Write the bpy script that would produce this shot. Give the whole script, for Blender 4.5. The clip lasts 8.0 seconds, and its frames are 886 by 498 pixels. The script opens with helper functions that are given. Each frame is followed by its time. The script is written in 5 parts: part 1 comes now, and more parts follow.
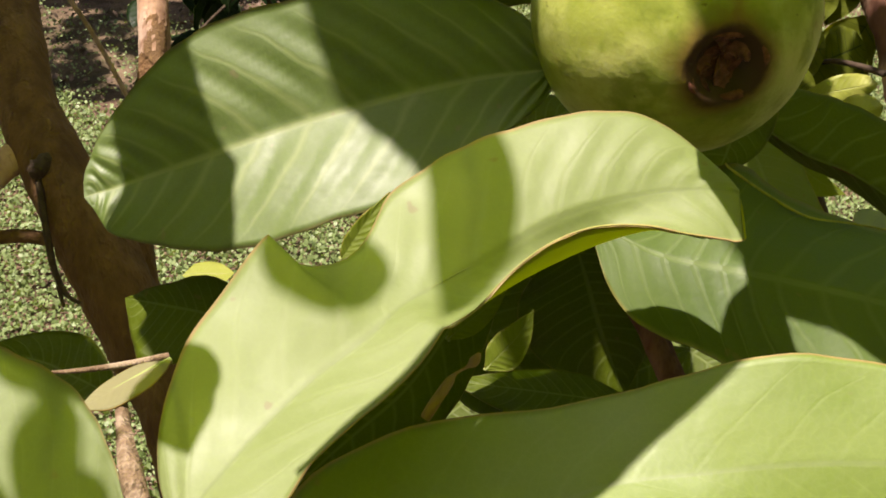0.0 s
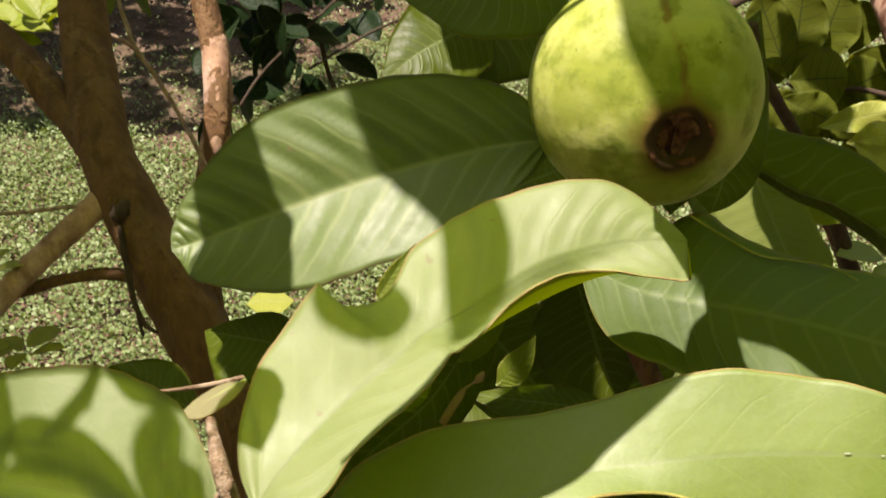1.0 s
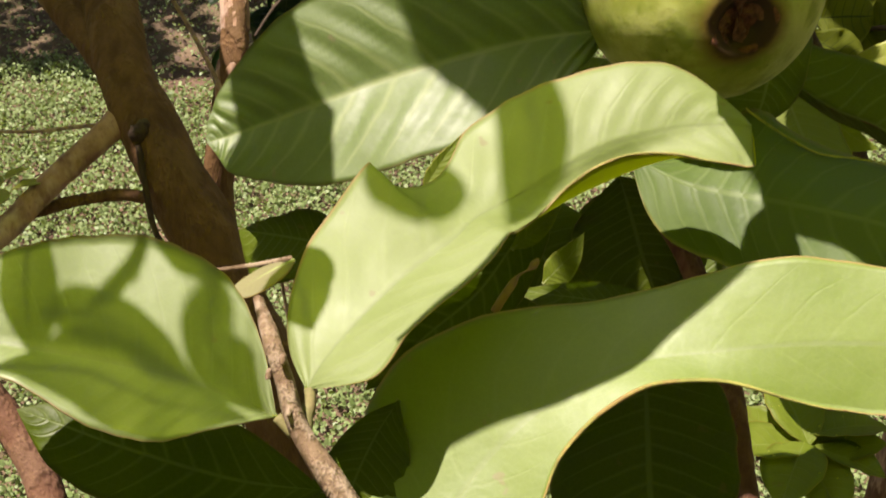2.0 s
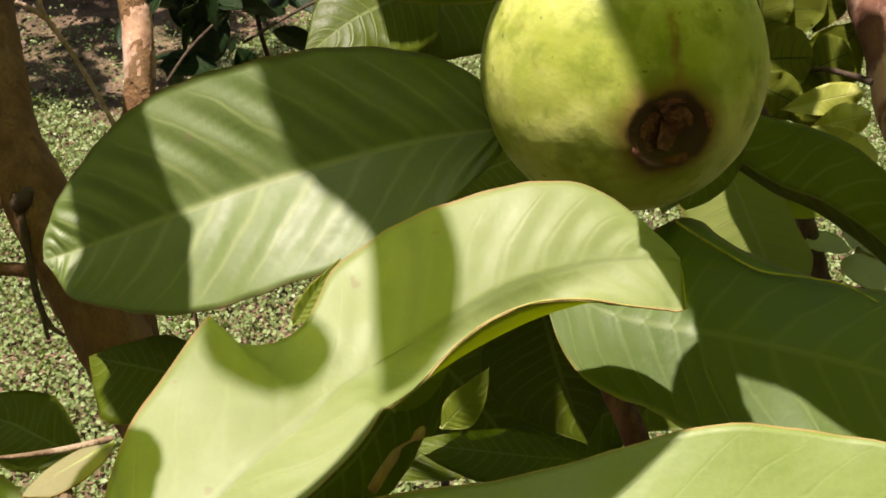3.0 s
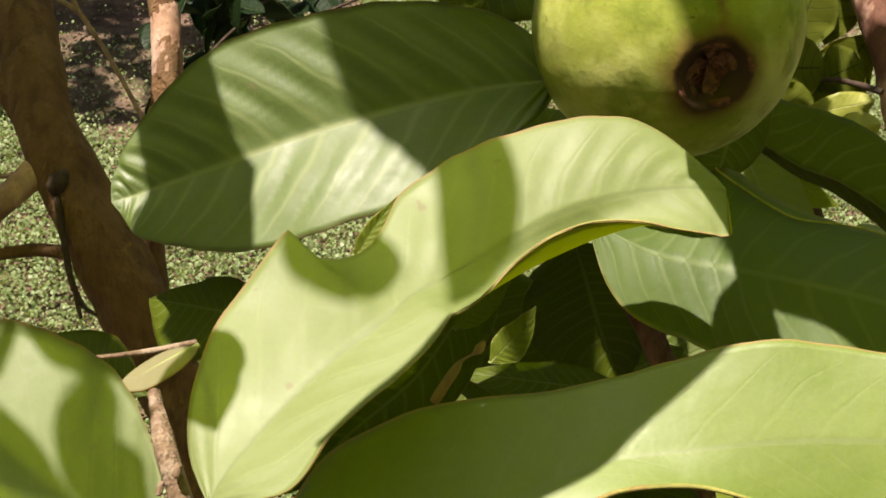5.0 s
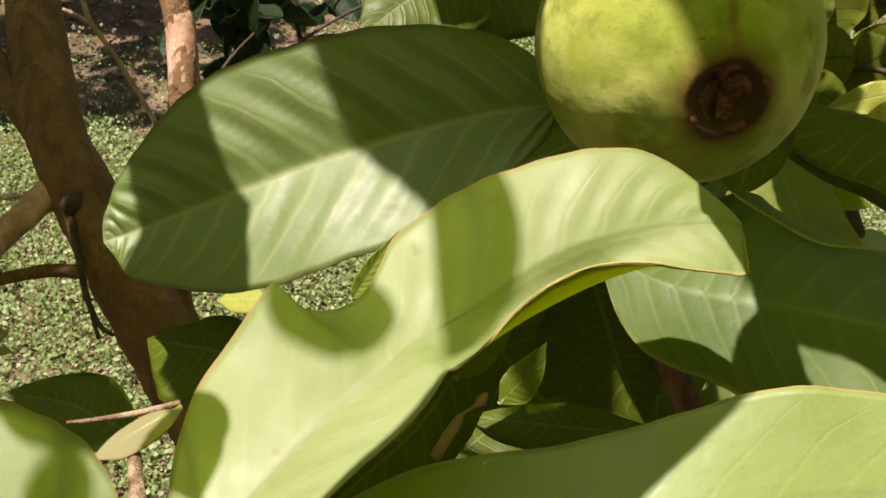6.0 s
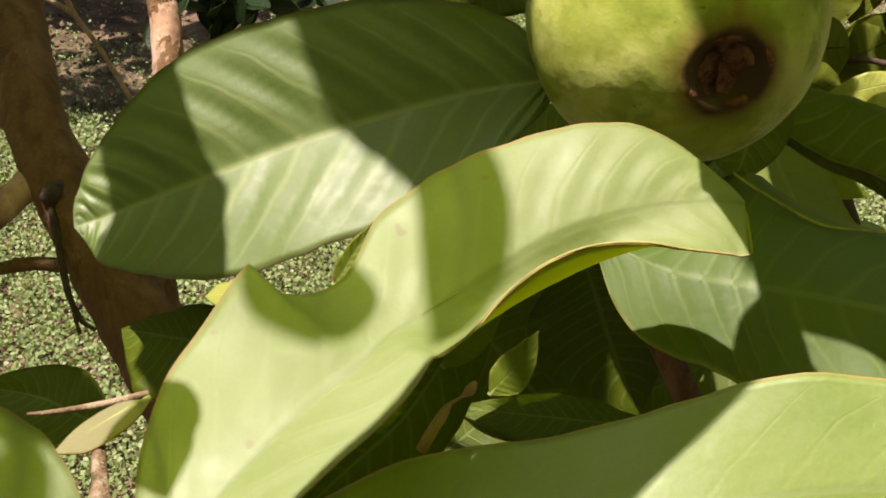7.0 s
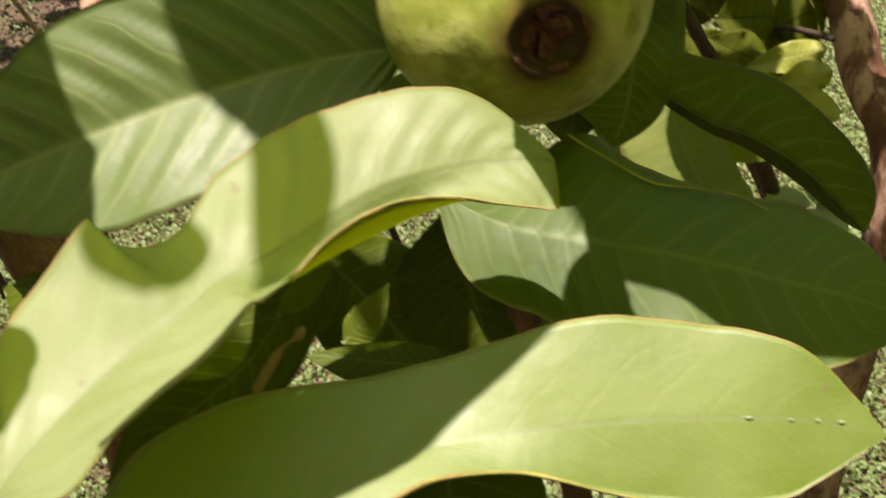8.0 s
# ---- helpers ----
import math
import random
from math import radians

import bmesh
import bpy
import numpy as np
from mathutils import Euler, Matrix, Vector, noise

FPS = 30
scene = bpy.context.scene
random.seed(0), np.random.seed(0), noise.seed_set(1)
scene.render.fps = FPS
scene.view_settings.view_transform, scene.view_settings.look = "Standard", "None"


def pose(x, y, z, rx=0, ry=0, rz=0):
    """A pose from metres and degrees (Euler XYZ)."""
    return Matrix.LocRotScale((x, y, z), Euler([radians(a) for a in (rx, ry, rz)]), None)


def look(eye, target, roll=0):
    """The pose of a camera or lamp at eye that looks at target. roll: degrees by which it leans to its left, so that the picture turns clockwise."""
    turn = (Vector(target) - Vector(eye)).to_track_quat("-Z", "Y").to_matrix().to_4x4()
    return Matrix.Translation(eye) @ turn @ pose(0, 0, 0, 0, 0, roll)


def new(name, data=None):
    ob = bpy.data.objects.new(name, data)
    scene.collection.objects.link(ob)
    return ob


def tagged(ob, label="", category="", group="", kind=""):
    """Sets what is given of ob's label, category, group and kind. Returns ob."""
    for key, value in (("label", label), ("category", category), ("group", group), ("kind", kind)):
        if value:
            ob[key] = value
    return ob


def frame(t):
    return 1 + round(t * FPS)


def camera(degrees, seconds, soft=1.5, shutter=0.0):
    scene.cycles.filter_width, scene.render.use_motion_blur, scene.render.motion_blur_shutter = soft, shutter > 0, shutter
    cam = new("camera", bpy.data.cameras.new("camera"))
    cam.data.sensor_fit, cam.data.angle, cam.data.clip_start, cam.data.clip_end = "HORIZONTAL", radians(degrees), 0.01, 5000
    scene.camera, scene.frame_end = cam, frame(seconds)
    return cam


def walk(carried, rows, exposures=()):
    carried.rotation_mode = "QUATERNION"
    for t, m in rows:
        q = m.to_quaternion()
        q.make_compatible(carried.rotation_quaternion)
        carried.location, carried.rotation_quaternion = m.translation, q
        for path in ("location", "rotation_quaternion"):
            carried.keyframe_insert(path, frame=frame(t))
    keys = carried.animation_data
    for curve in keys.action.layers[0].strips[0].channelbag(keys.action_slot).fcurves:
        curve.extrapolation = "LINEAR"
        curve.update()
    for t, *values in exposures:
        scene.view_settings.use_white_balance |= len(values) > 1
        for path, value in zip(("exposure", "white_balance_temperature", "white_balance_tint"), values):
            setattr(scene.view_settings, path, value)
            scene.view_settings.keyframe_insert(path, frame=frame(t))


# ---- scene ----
from math import cos, pi, sin

cam = camera(42.0, 8.0, soft=1.75, shutter=0.4)
# seconds, eye in metres, turn in degrees
PATH = [
    (0, -0.00547, -0.00077, 1.24963, 57.650, -2.360, -0.982),
    (0.5, 0.00087, -0.01346, 1.26295, 56.844, -0.672, -0.912),
    (1, 0.00360, -0.04931, 1.28685, 58.601, 0.129, 0.869),
    (1.2, 0.00037, -0.05927, 1.29292, 59.123, 0.187, 0.945),
    (2.3, -0.00886, -0.03621, 1.26149, 55.841, -0.712, 1.428),
    (2.5, -0.00261, -0.02010, 1.26609, 56.622, -0.158, 1.036),
    (3, 0.00600, 0.00505, 1.26321, 57.500, -1.354, -1.281),
    (3.5, 0.00548, 0.00193, 1.26276, 57.738, -1.224, -1.599),
    (4, 0.01346, -0.00301, 1.25722, 56.461, -0.200, 0.292),
    (4.2, 0.00909, -0.00769, 1.25870, 56.505, 0.068, -0.370),
    (5.3, -0.00736, -0.01770, 1.25003, 59.254, -2.466, -0.913),
    (5.5, -0.00484, -0.01337, 1.24843, 57.807, -1.201, -0.673),
    (6, 0.00127, -0.00035, 1.25571, 58.275, 0.041, -0.075),
    (6.5, 0.00000, -0.00000, 1.25000, 58.000, 0.000, 0.000),
    (7, 0.00230, 0.00845, 1.24661, 58.172, -0.052, -0.509),
    (7.5, 0.01470, 0.00401, 1.24654, 57.724, -0.270, -0.945),
    (7.8, 0.02157, -0.00860, 1.25375, 57.677, -0.303, -1.244),
    (8, 0.02844, -0.00775, 1.25297, 56.719, -0.556, -1.996),
]
walk(cam, [(t, pose(x, y, z, rx, ry, rz)) for t, x, y, z, rx, ry, rz in PATH], exposures=((0.0, 1.18, 7300.0, 15.5), (8.0, 1.18, 7300.0, 15.5)))

# ---- world and sun ----
SUN = Vector((-0.2705, -0.0401, 0.9619))
sky_world = bpy.data.worlds.new("sky")
sky_world.use_nodes = True
scene.world = sky_world
sky_nodes = sky_world.node_tree
sky = sky_nodes.nodes.new("ShaderNodeTexSky")
sky.sky_type = "NISHITA"
sky.sun_disc = False
sky.air_density, sky.dust_density, sky.ozone_density = 0.55, 1.2, 0.4
sky.sun_elevation = math.asin(SUN.z)
sky.sun_rotation = math.atan2(SUN.x, SUN.y)
sky_nodes.links.new(sky.outputs[0], sky_nodes.nodes["Background"].inputs[0])
sky_nodes.nodes["Background"].inputs[1].default_value = 0.085
sun_data = bpy.data.lights.new("sun", "SUN")
sun_data.energy, sun_data.angle, sun_data.color = 4.9, radians(0.55), (1.0, 0.955, 0.91)
sun = new("sun", sun_data)
sun.matrix_world = look(SUN * 6, (0, 0, 0))


# ---- materials ----
class Nodes:
    """A small helper to write a node material in few lines."""

    def __init__(self, name):
        self.mat = bpy.data.materials.new(name)
        self.mat.use_nodes = True
        self.tree = self.mat.node_tree
        self.tree.nodes.clear()
        self.out = self.tree.nodes.new("ShaderNodeOutputMaterial")

    def add(self, kind, values=(), operation="", use_clamp=False, interpolation_type="", data_type="", blend_type="", feature=""):
        node = self.tree.nodes.new("ShaderNode" + kind)
        if operation:
            node.operation, node.use_clamp = operation, use_clamp
        if interpolation_type:
            node.interpolation_type = interpolation_type
        if data_type:
            node.data_type, node.blend_type = data_type, blend_type
        if feature:
            node.feature = feature
        for key, value in dict(values).items():
            if isinstance(value, bpy.types.NodeSocket):
                self.tree.links.new(value, node.inputs[key])
            else:
                node.inputs[key].default_value = value
        return node

    def math(self, op, a, b=0.0, c=0.0, clamp=False):
        return self.add("Math", {0: a, 1: b, 2: c}, operation=op, use_clamp=clamp).outputs[0]

    def ramp(self, value, low, high, to_low=0.0, to_high=1.0):
        node = self.add("MapRange", {0: value, 1: low, 2: high, 3: to_low, 4: to_high}, interpolation_type="SMOOTHSTEP")
        return node.outputs[0]

    def mix(self, fac, a, b, blend="MIX"):
        a = (*a, 1) if isinstance(a, tuple) and len(a) == 3 else a
        b = (*b, 1) if isinstance(b, tuple) and len(b) == 3 else b
        return self.add("Mix", {0: fac, 6: a, 7: b}, data_type="RGBA", blend_type=blend).outputs[2]

    def noise(self, vector, scale, detail=3.0, rough=0.55):
        return self.add("TexNoise", {"Vector": vector, "Scale": scale, "Detail": detail, "Roughness": rough}).outputs[0]

    def place(self):
        return self.add("TexCoord").outputs["Object"]

    def bump(self, height, strength, distance):
        return self.add("Bump", {"Strength": strength, "Distance": distance, "Height": height}).outputs[0]

    def finish(self, shader):
        self.tree.links.new(shader.outputs[0], self.out.inputs[0])
        return self.mat


def leaf_material(name, low, high, vein, through_colour, thin=0.4, rough=0.5, veins=15, vein_show=0.5, relief=0.6, rim=(0.3, 0.2, 0.05), gloss=0.5, vein_width=1.0, swollen=0.25, rim_from=0.97, dents=0.12, mid_tone=None, glow_vein=(0.35, 0.42, 0.10), clear=0.0):
    """A guava leaf's skin: blade colour in blotches, side veins and midrib from the blade's own map, a fine net, and light that passes through."""
    n = Nodes(name)
    uv = n.add("UVMap").outputs[0]
    xyz = n.add("SeparateXYZ", {0: uv})
    along, across = xyz.outputs[0], n.math("ABSOLUTE", n.math("SUBTRACT", n.math("MULTIPLY", xyz.outputs[1], 2.0), 1.0))
    where = n.place()
    wander = n.math("MULTIPLY", n.math("SUBTRACT", n.noise(where, 60.0, 2.0), 0.5), 0.03)
    reach = n.math("MULTIPLY", n.math("POWER", across, 1.25), -0.13)
    phase = n.math("MULTIPLY", n.math("ADD", n.math("ADD", along, wander), reach), float(veins))
    ridge = n.math("ABSOLUTE", n.math("SUBTRACT", n.math("FRACT", phase), 0.5))
    thick = n.ramp(across, 0.0, 1.0, 0.07 * vein_width, 0.025 * vein_width)
    side_vein = n.math("SUBTRACT", 1.0, n.math("DIVIDE", ridge, thick, clamp=True), clamp=True)
    side_vein = n.math("MULTIPLY", side_vein, n.math("MULTIPLY", n.ramp(across, 0.98, 0.7, 0.15, 1.0), n.ramp(along, 0.97, 0.86)))
    mid = n.ramp(across, 0.05, 0.012)
    lines = n.math("MAXIMUM", side_vein, mid)
    net = n.add("TexVoronoi", {"Vector": where, "Scale": 620.0}, feature="DISTANCE_TO_EDGE").outputs[0]
    mesh_net = n.ramp(net, 0.12, 0.0)
    blotch = n.noise(where, 55.0, 4.0)
    grain = n.noise(where, 900.0, 2.0)
    tone = n.math("ADD", n.math("MULTIPLY", blotch, 2.4), -0.7, clamp=True)
    chance = n.add("ObjectInfo").outputs["Random"]
    colour = n.mix(tone, low, high)
    colour = n.mix(n.math("MULTIPLY", chance, 0.25), colour, high)
    colour = n.mix(n.math("MULTIPLY", mesh_net, 0.10), colour, vein)
    colour = n.mix(n.math("MULTIPLY", n.math("SUBTRACT", grain, 0.35), 0.25, clamp=True), colour, low)
    colour = n.mix(n.math("MULTIPLY", lines, vein_show), colour, vein)
    colour = n.mix(n.math("MULTIPLY", mid, 0.5 if mid_tone else 0.3), colour, mid_tone or vein)
    speck = n.ramp(n.noise(where, 170.0, 2.0), 0.71, 0.76)
    colour = n.mix(n.math("MULTIPLY", speck, 0.55), colour, (0.16, 0.10, 0.04))
    edge = n.ramp(n.math("ADD", across, n.math("MULTIPLY", n.math("SUBTRACT", blotch, 0.5), 0.05)), rim_from, 0.998)
    colour = n.mix(n.math("MULTIPLY", edge, 0.8), colour, rim)
    height = n.math("ADD", n.math("MULTIPLY", lines, -0.55), n.math("MULTIPLY", grain, 0.12))
    swell = n.math("MULTIPLY", n.math("MULTIPLY", n.math("SINE", n.math("MULTIPLY", ridge, pi)), n.ramp(along, 0.97, 0.86)), -swollen)
    height = n.math("ADD", n.math("ADD", height, swell), n.math("MULTIPLY", mesh_net, -0.02))
    dent = n.math("MULTIPLY", n.noise(where, 130.0, 3.0), 0.9)
    normal = n.bump(dent, dents, 0.0016)
    normal = n.add("Bump", {"Strength": relief, "Distance": 0.0012, "Height": height, "Normal": normal}).outputs[0]
    skin = n.add("BsdfPrincipled", {"Base Color": colour, "Roughness": n.ramp(blotch, 0.3, 0.7, rough - 0.06, rough + 0.1), "Normal": normal, "Specular IOR Level": gloss})
    glow = n.mix(0.35, through_colour, colour, "MULTIPLY")
    glow = n.mix(n.math("MULTIPLY", lines, 0.3 if glow_vein[0] > 0.1 else 0.8), glow, glow_vein)
    veil = n.add("BsdfTranslucent", {"Color": glow, "Normal": normal})
    blade = n.add("MixShader", {0: thin, 1: skin.outputs[0], 2: veil.outputs[0]})
    if clear:
        straight = n.add("BsdfTransparent", {"Color": (*through_colour, 1)})
        blade = n.add("MixShader", {0: clear, 1: blade.outputs[0], 2: straight.outputs[0]})
    return n.finish(blade)


def bark_material(name, dark, light, patch, patch_amount=0.5, scale=70.0, relief=0.5):
    n = Nodes(name)
    where = n.place()
    long_way = n.add("Mapping", {"Vector": where, "Scale": (1.0, 1.0, 0.35)}).outputs[0]
    coarse = n.noise(long_way, scale, 5.0, 0.6)
    fine = n.noise(long_way, scale * 7, 3.0)
    flake = n.noise(long_way, scale * 0.45, 4.0, 0.7)
    colour = n.mix(n.ramp(coarse, 0.3, 0.7), dark, light)
    colour = n.mix(n.math("MULTIPLY", n.ramp(flake, 0.47, 0.62), patch_amount), colour, patch)
    colour = n.mix(n.math("MULTIPLY", n.ramp(fine, 0.55, 0.75), 0.5), colour, dark)
    height = n.math("ADD", n.math("MULTIPLY", coarse, 0.6), n.math("ADD", n.math("MULTIPLY", n.ramp(flake, 0.46, 0.6), 0.3), n.math("MULTIPLY", fine, 0.2)))
    return n.finish(n.add("BsdfPrincipled", {"Base Color": colour, "Roughness": 0.8, "Normal": n.bump(height, relief, 0.004), "Specular IOR Level": 0.25}))


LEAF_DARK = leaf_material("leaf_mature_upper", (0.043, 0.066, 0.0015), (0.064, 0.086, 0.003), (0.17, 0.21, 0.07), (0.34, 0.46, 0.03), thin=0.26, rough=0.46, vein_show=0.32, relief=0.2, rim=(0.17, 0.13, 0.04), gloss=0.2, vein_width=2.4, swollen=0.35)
LEAF_RIBBED = leaf_material("leaf_ribbed_upper", (0.056, 0.104, 0.001), (0.080, 0.128, 0.002), (0.19, 0.23, 0.06), (0.34, 0.46, 0.03), thin=0.28, rough=0.6, vein_show=0.55, relief=0.08, rim=(0.17, 0.13, 0.04), gloss=1.4, vein_width=2.2, swollen=0.4, dents=0.14, veins=15)
LEAF_DARK_UNDER = leaf_material("leaf_mature_under", (0.12, 0.148, 0.034), (0.15, 0.178, 0.048), (0.21, 0.24, 0.10), (0.36, 0.48, 0.04), thin=0.32, rough=0.65, vein_show=0.25, relief=0.4, gloss=0.2)
LEAF_EDGED = leaf_material("leaf_mature_yellow_edge", (0.040, 0.082, 0.0005), (0.060, 0.105, 0.001), (0.11, 0.155, 0.03), (0.34, 0.46, 0.03), thin=0.26, rough=0.58, vein_show=0.45, relief=0.22, rim=(0.17, 0.14, 0.03), gloss=0.75, vein_width=2.2, swollen=0.6, rim_from=0.93)
LEAF_PALE = leaf_material("leaf_young_upper", (0.164, 0.213, 0.056), (0.200, 0.245, 0.084), (0.28, 0.33, 0.12), (0.52, 0.62, 0.035), thin=0.34, rough=0.6, vein_show=0.14, relief=0.06, rim=(0.34, 0.19, 0.08), gloss=1.0, vein_width=2.0, swollen=0.2, dents=0.14, mid_tone=(0.12, 0.155, 0.04))
LEAF_NEAR = leaf_material("leaf_young_glossy", (0.135, 0.190, 0.030), (0.165, 0.220, 0.050), (0.28, 0.33, 0.12), (0.52, 0.62, 0.035), thin=0.34, rough=0.6, vein_show=0.14, relief=0.06, rim=(0.34, 0.19, 0.08), gloss=1.9, vein_width=2.0, swollen=0.2, dents=0.14, mid_tone=(0.12, 0.155, 0.04))
LEAF_PALE_UNDER = leaf_material("leaf_young_under", (0.25, 0.29, 0.06), (0.30, 0.33, 0.08), (0.34, 0.36, 0.16), (0.85, 0.88, 0.03), thin=0.62, rough=0.7, vein_show=0.15, relief=0.2, rim=(0.40, 0.28, 0.09), gloss=0.3)
LEAF_BROAD = leaf_material("leaf_broad_upper", (0.088, 0.142, 0.001), (0.116, 0.166, 0.006), (0.22, 0.27, 0.07), (0.50, 0.62, 0.03), thin=0.15, rough=0.58, vein_show=0.08, relief=0.04, rim=(0.30, 0.17, 0.06), gloss=1.25, vein_width=1.4, swollen=0.1, dents=0.16, mid_tone=(0.12, 0.155, 0.04))
LEAF_BACKLIT = leaf_material("leaf_backlit_green", (0.085, 0.105, 0.008), (0.115, 0.135, 0.012), (0.05, 0.07, 0.01), (0.50, 0.50, 0.02), thin=0.5, rough=0.7, veins=8, vein_show=0.5, relief=0.3, gloss=0.2, vein_width=1.2, swollen=0.2, rim=(0.09, 0.11, 0.012), mid_tone=(0.05, 0.065, 0.01), glow_vein=(0.05, 0.07, 0.01))
# for the unseen leaves overhead; its strong glow fills shade with green light
LEAF_CANOPY = leaf_material("leaf_canopy", (0.085, 0.15, 0.012), (0.12, 0.19, 0.02), (0.20, 0.24, 0.07), (0.80, 0.95, 0.02), thin=0.62, rough=0.5, veins=10, vein_show=0.3, relief=0.4)
# for unseen overhead leaves: lets some sun straight through to lighten their shadows
LEAF_SHADE_CLEAR = leaf_material("leaf_shade_clear", (0.085, 0.15, 0.012), (0.12, 0.19, 0.02), (0.20, 0.24, 0.07), (0.84, 0.95, 0.2), thin=0.62, rough=0.5, veins=10, vein_show=0.3, relief=0.4, clear=0.43)
LEAF_SUNNY = leaf_material("leaf_young_sunny", (0.20, 0.27, 0.02), (0.28, 0.33, 0.04), (0.30, 0.34, 0.10), (0.62, 0.70, 0.03), thin=0.45, rough=0.5, veins=9, vein_show=0.25, relief=0.3)
LEAF_YELLOW = leaf_material("leaf_yellowing", (0.27, 0.31, 0.05), (0.36, 0.37, 0.075), (0.45, 0.45, 0.18), (0.62, 0.62, 0.06), thin=0.40, rough=0.5, vein_show=0.3, relief=0.5)
LEAF_FRESH = leaf_material("leaf_fresh_green", (0.11, 0.15, 0.014), (0.15, 0.19, 0.022), (0.20, 0.24, 0.07), (0.42, 0.50, 0.03), thin=0.42, rough=0.5, veins=10, vein_show=0.3, relief=0.4, gloss=0.25)
# near-black greens: the shade on the shrub is put into its leaf colour
LEAF_SHRUB = leaf_material("leaf_shrub_glossy_shade", (0.004, 0.014, 0.003), (0.009, 0.024, 0.005), (0.04, 0.06, 0.02), (0.10, 0.22, 0.015), thin=0.2, rough=0.5, veins=9, vein_show=0.4, relief=0.5, rim=(0.05, 0.07, 0.02), gloss=0.15)
LEAF_STUB = leaf_material("leaf_dry_curled", (0.14, 0.135, 0.055), (0.20, 0.185, 0.09), (0.24, 0.22, 0.12), (0.5, 0.45, 0.15), thin=0.2, rough=0.7, vein_show=0.08, relief=0.1)
LEAF_COVER = leaf_material("ground_cover_leaf", (0.10, 0.16, 0.045), (0.25, 0.31, 0.13), (0.26, 0.30, 0.14), (0.32, 0.42, 0.06), thin=0.25, rough=0.45, veins=6, vein_show=0.3, relief=0.3)
BARK_TRUNK = bark_material("bark_guava_smooth", (0.085, 0.042, 0.018), (0.155, 0.082, 0.036), (0.26, 0.165, 0.09), 0.25, 110.0, 0.9)
# peeled bark of one branch; on the second trunk it stands for sunlit bark
BARK_PALE = bark_material("bark_guava_peeled_sunlit", (0.16, 0.080, 0.048), (0.42, 0.26, 0.175), (0.60, 0.45, 0.36), 0.6)
BARK_TWIG = bark_material("bark_twig_green_brown", (0.12, 0.075, 0.045), (0.21, 0.14, 0.09), (0.36, 0.28, 0.21), 0.6, 260.0)
BARK_DRY = bark_material("bark_twig_dry_pale", (0.22, 0.145, 0.105), (0.38, 0.27, 0.21), (0.52, 0.40, 0.33), 0.5, 260.0)
BARK_DARK = bark_material("bark_twig_dark", (0.032, 0.02, 0.013), (0.06, 0.038, 0.025), (0.10, 0.075, 0.05), 0.4, 160.0)
BARK_RED = bark_material("bark_shoot_reddish", (0.07, 0.03, 0.018), (0.125, 0.058, 0.034), (0.24, 0.14, 0.09), 0.4, 180.0)
# pink patches paint sunlight onto reddish brown bark
BARK_RED_SUNLIT = bark_material("bark_red_pink_sunlit", (0.085, 0.034, 0.022), (0.15, 0.068, 0.042), (0.52, 0.33, 0.25), 0.75, 60.0)
STALK = bark_material("leaf_stalk_green_brown", (0.13, 0.12, 0.05), (0.21, 0.18, 0.08), (0.20, 0.12, 0.07), 0.4, 240.0, 0.2)
PETIOLE = bark_material("petiole_pink_green", (0.24, 0.16, 0.08), (0.34, 0.23, 0.13), (0.38, 0.22, 0.15), 0.4, 240.0, 0.2)
EDGE_YELLOW = bark_material("leaf_edge_yellow", (0.20, 0.21, 0.035), (0.38, 0.36, 0.07), (0.36, 0.28, 0.08), 0.3, 300.0, 0.2)
EDGE_RED = bark_material("leaf_edge_reddish", (0.22, 0.21, 0.06), (0.32, 0.29, 0.10), (0.36, 0.18, 0.11), 0.5, 260.0, 0.2)
EDGE_BROWN = bark_material("leaf_edge_brown", (0.17, 0.165, 0.045), (0.30, 0.28, 0.08), (0.22, 0.11, 0.05), 0.6, 220.0, 0.2)
RIB_PALE = bark_material("midrib_pale", (0.20, 0.235, 0.075), (0.25, 0.285, 0.11), (0.26, 0.25, 0.11), 0.3, 400.0, 0.2)


def fruit_material():
    n = Nodes("guava_skin")
    where = n.place()
    xyz = n.add("SeparateXYZ", {0: where})
    blotch = n.noise(where, 45.0, 5.0, 0.62)
    cloud = n.noise(where, 110.0, 4.0, 0.6)
    pores = n.add("TexVoronoi", {"Vector": where, "Scale": 700.0}).outputs[0]
    colour = n.mix(n.ramp(blotch, 0.36, 0.66), (0.25, 0.285, 0.055), (0.41, 0.42, 0.145))
    colour = n.mix(n.math("MULTIPLY", n.ramp(cloud, 0.45, 0.66), 0.72), colour, (0.14, 0.18, 0.022))
    streaks = n.noise(n.add("Mapping", {"Vector": where, "Scale": (1.0, 1.0, 0.25)}).outputs[0], 150.0, 4.0, 0.7)
    colour = n.mix(n.math("MULTIPLY", n.ramp(streaks, 0.58, 0.75), 0.35), colour, (0.19, 0.135, 0.04))
    # bruised skin round the flower end
    far = n.math("SQRT", n.math("ADD", n.math("MULTIPLY", xyz.outputs[0], xyz.outputs[0]), n.math("MULTIPLY", xyz.outputs[1], xyz.outputs[1])))
    far = n.math("ADD", far, n.math("MULTIPLY", n.math("SUBTRACT", cloud, 0.5), 0.006))
    end = n.ramp(xyz.outputs[2], 0.0, 0.01)
    colour = n.mix(n.math("MULTIPLY", n.math("MULTIPLY", n.ramp(far, 0.0142, 0.0090), end), 0.75), colour, (0.13, 0.055, 0.018))
    colour = n.mix(n.math("MULTIPLY", n.math("MULTIPLY", n.ramp(far, 0.0102, 0.0082), end), 0.9), colour, (0.035, 0.016, 0.010))
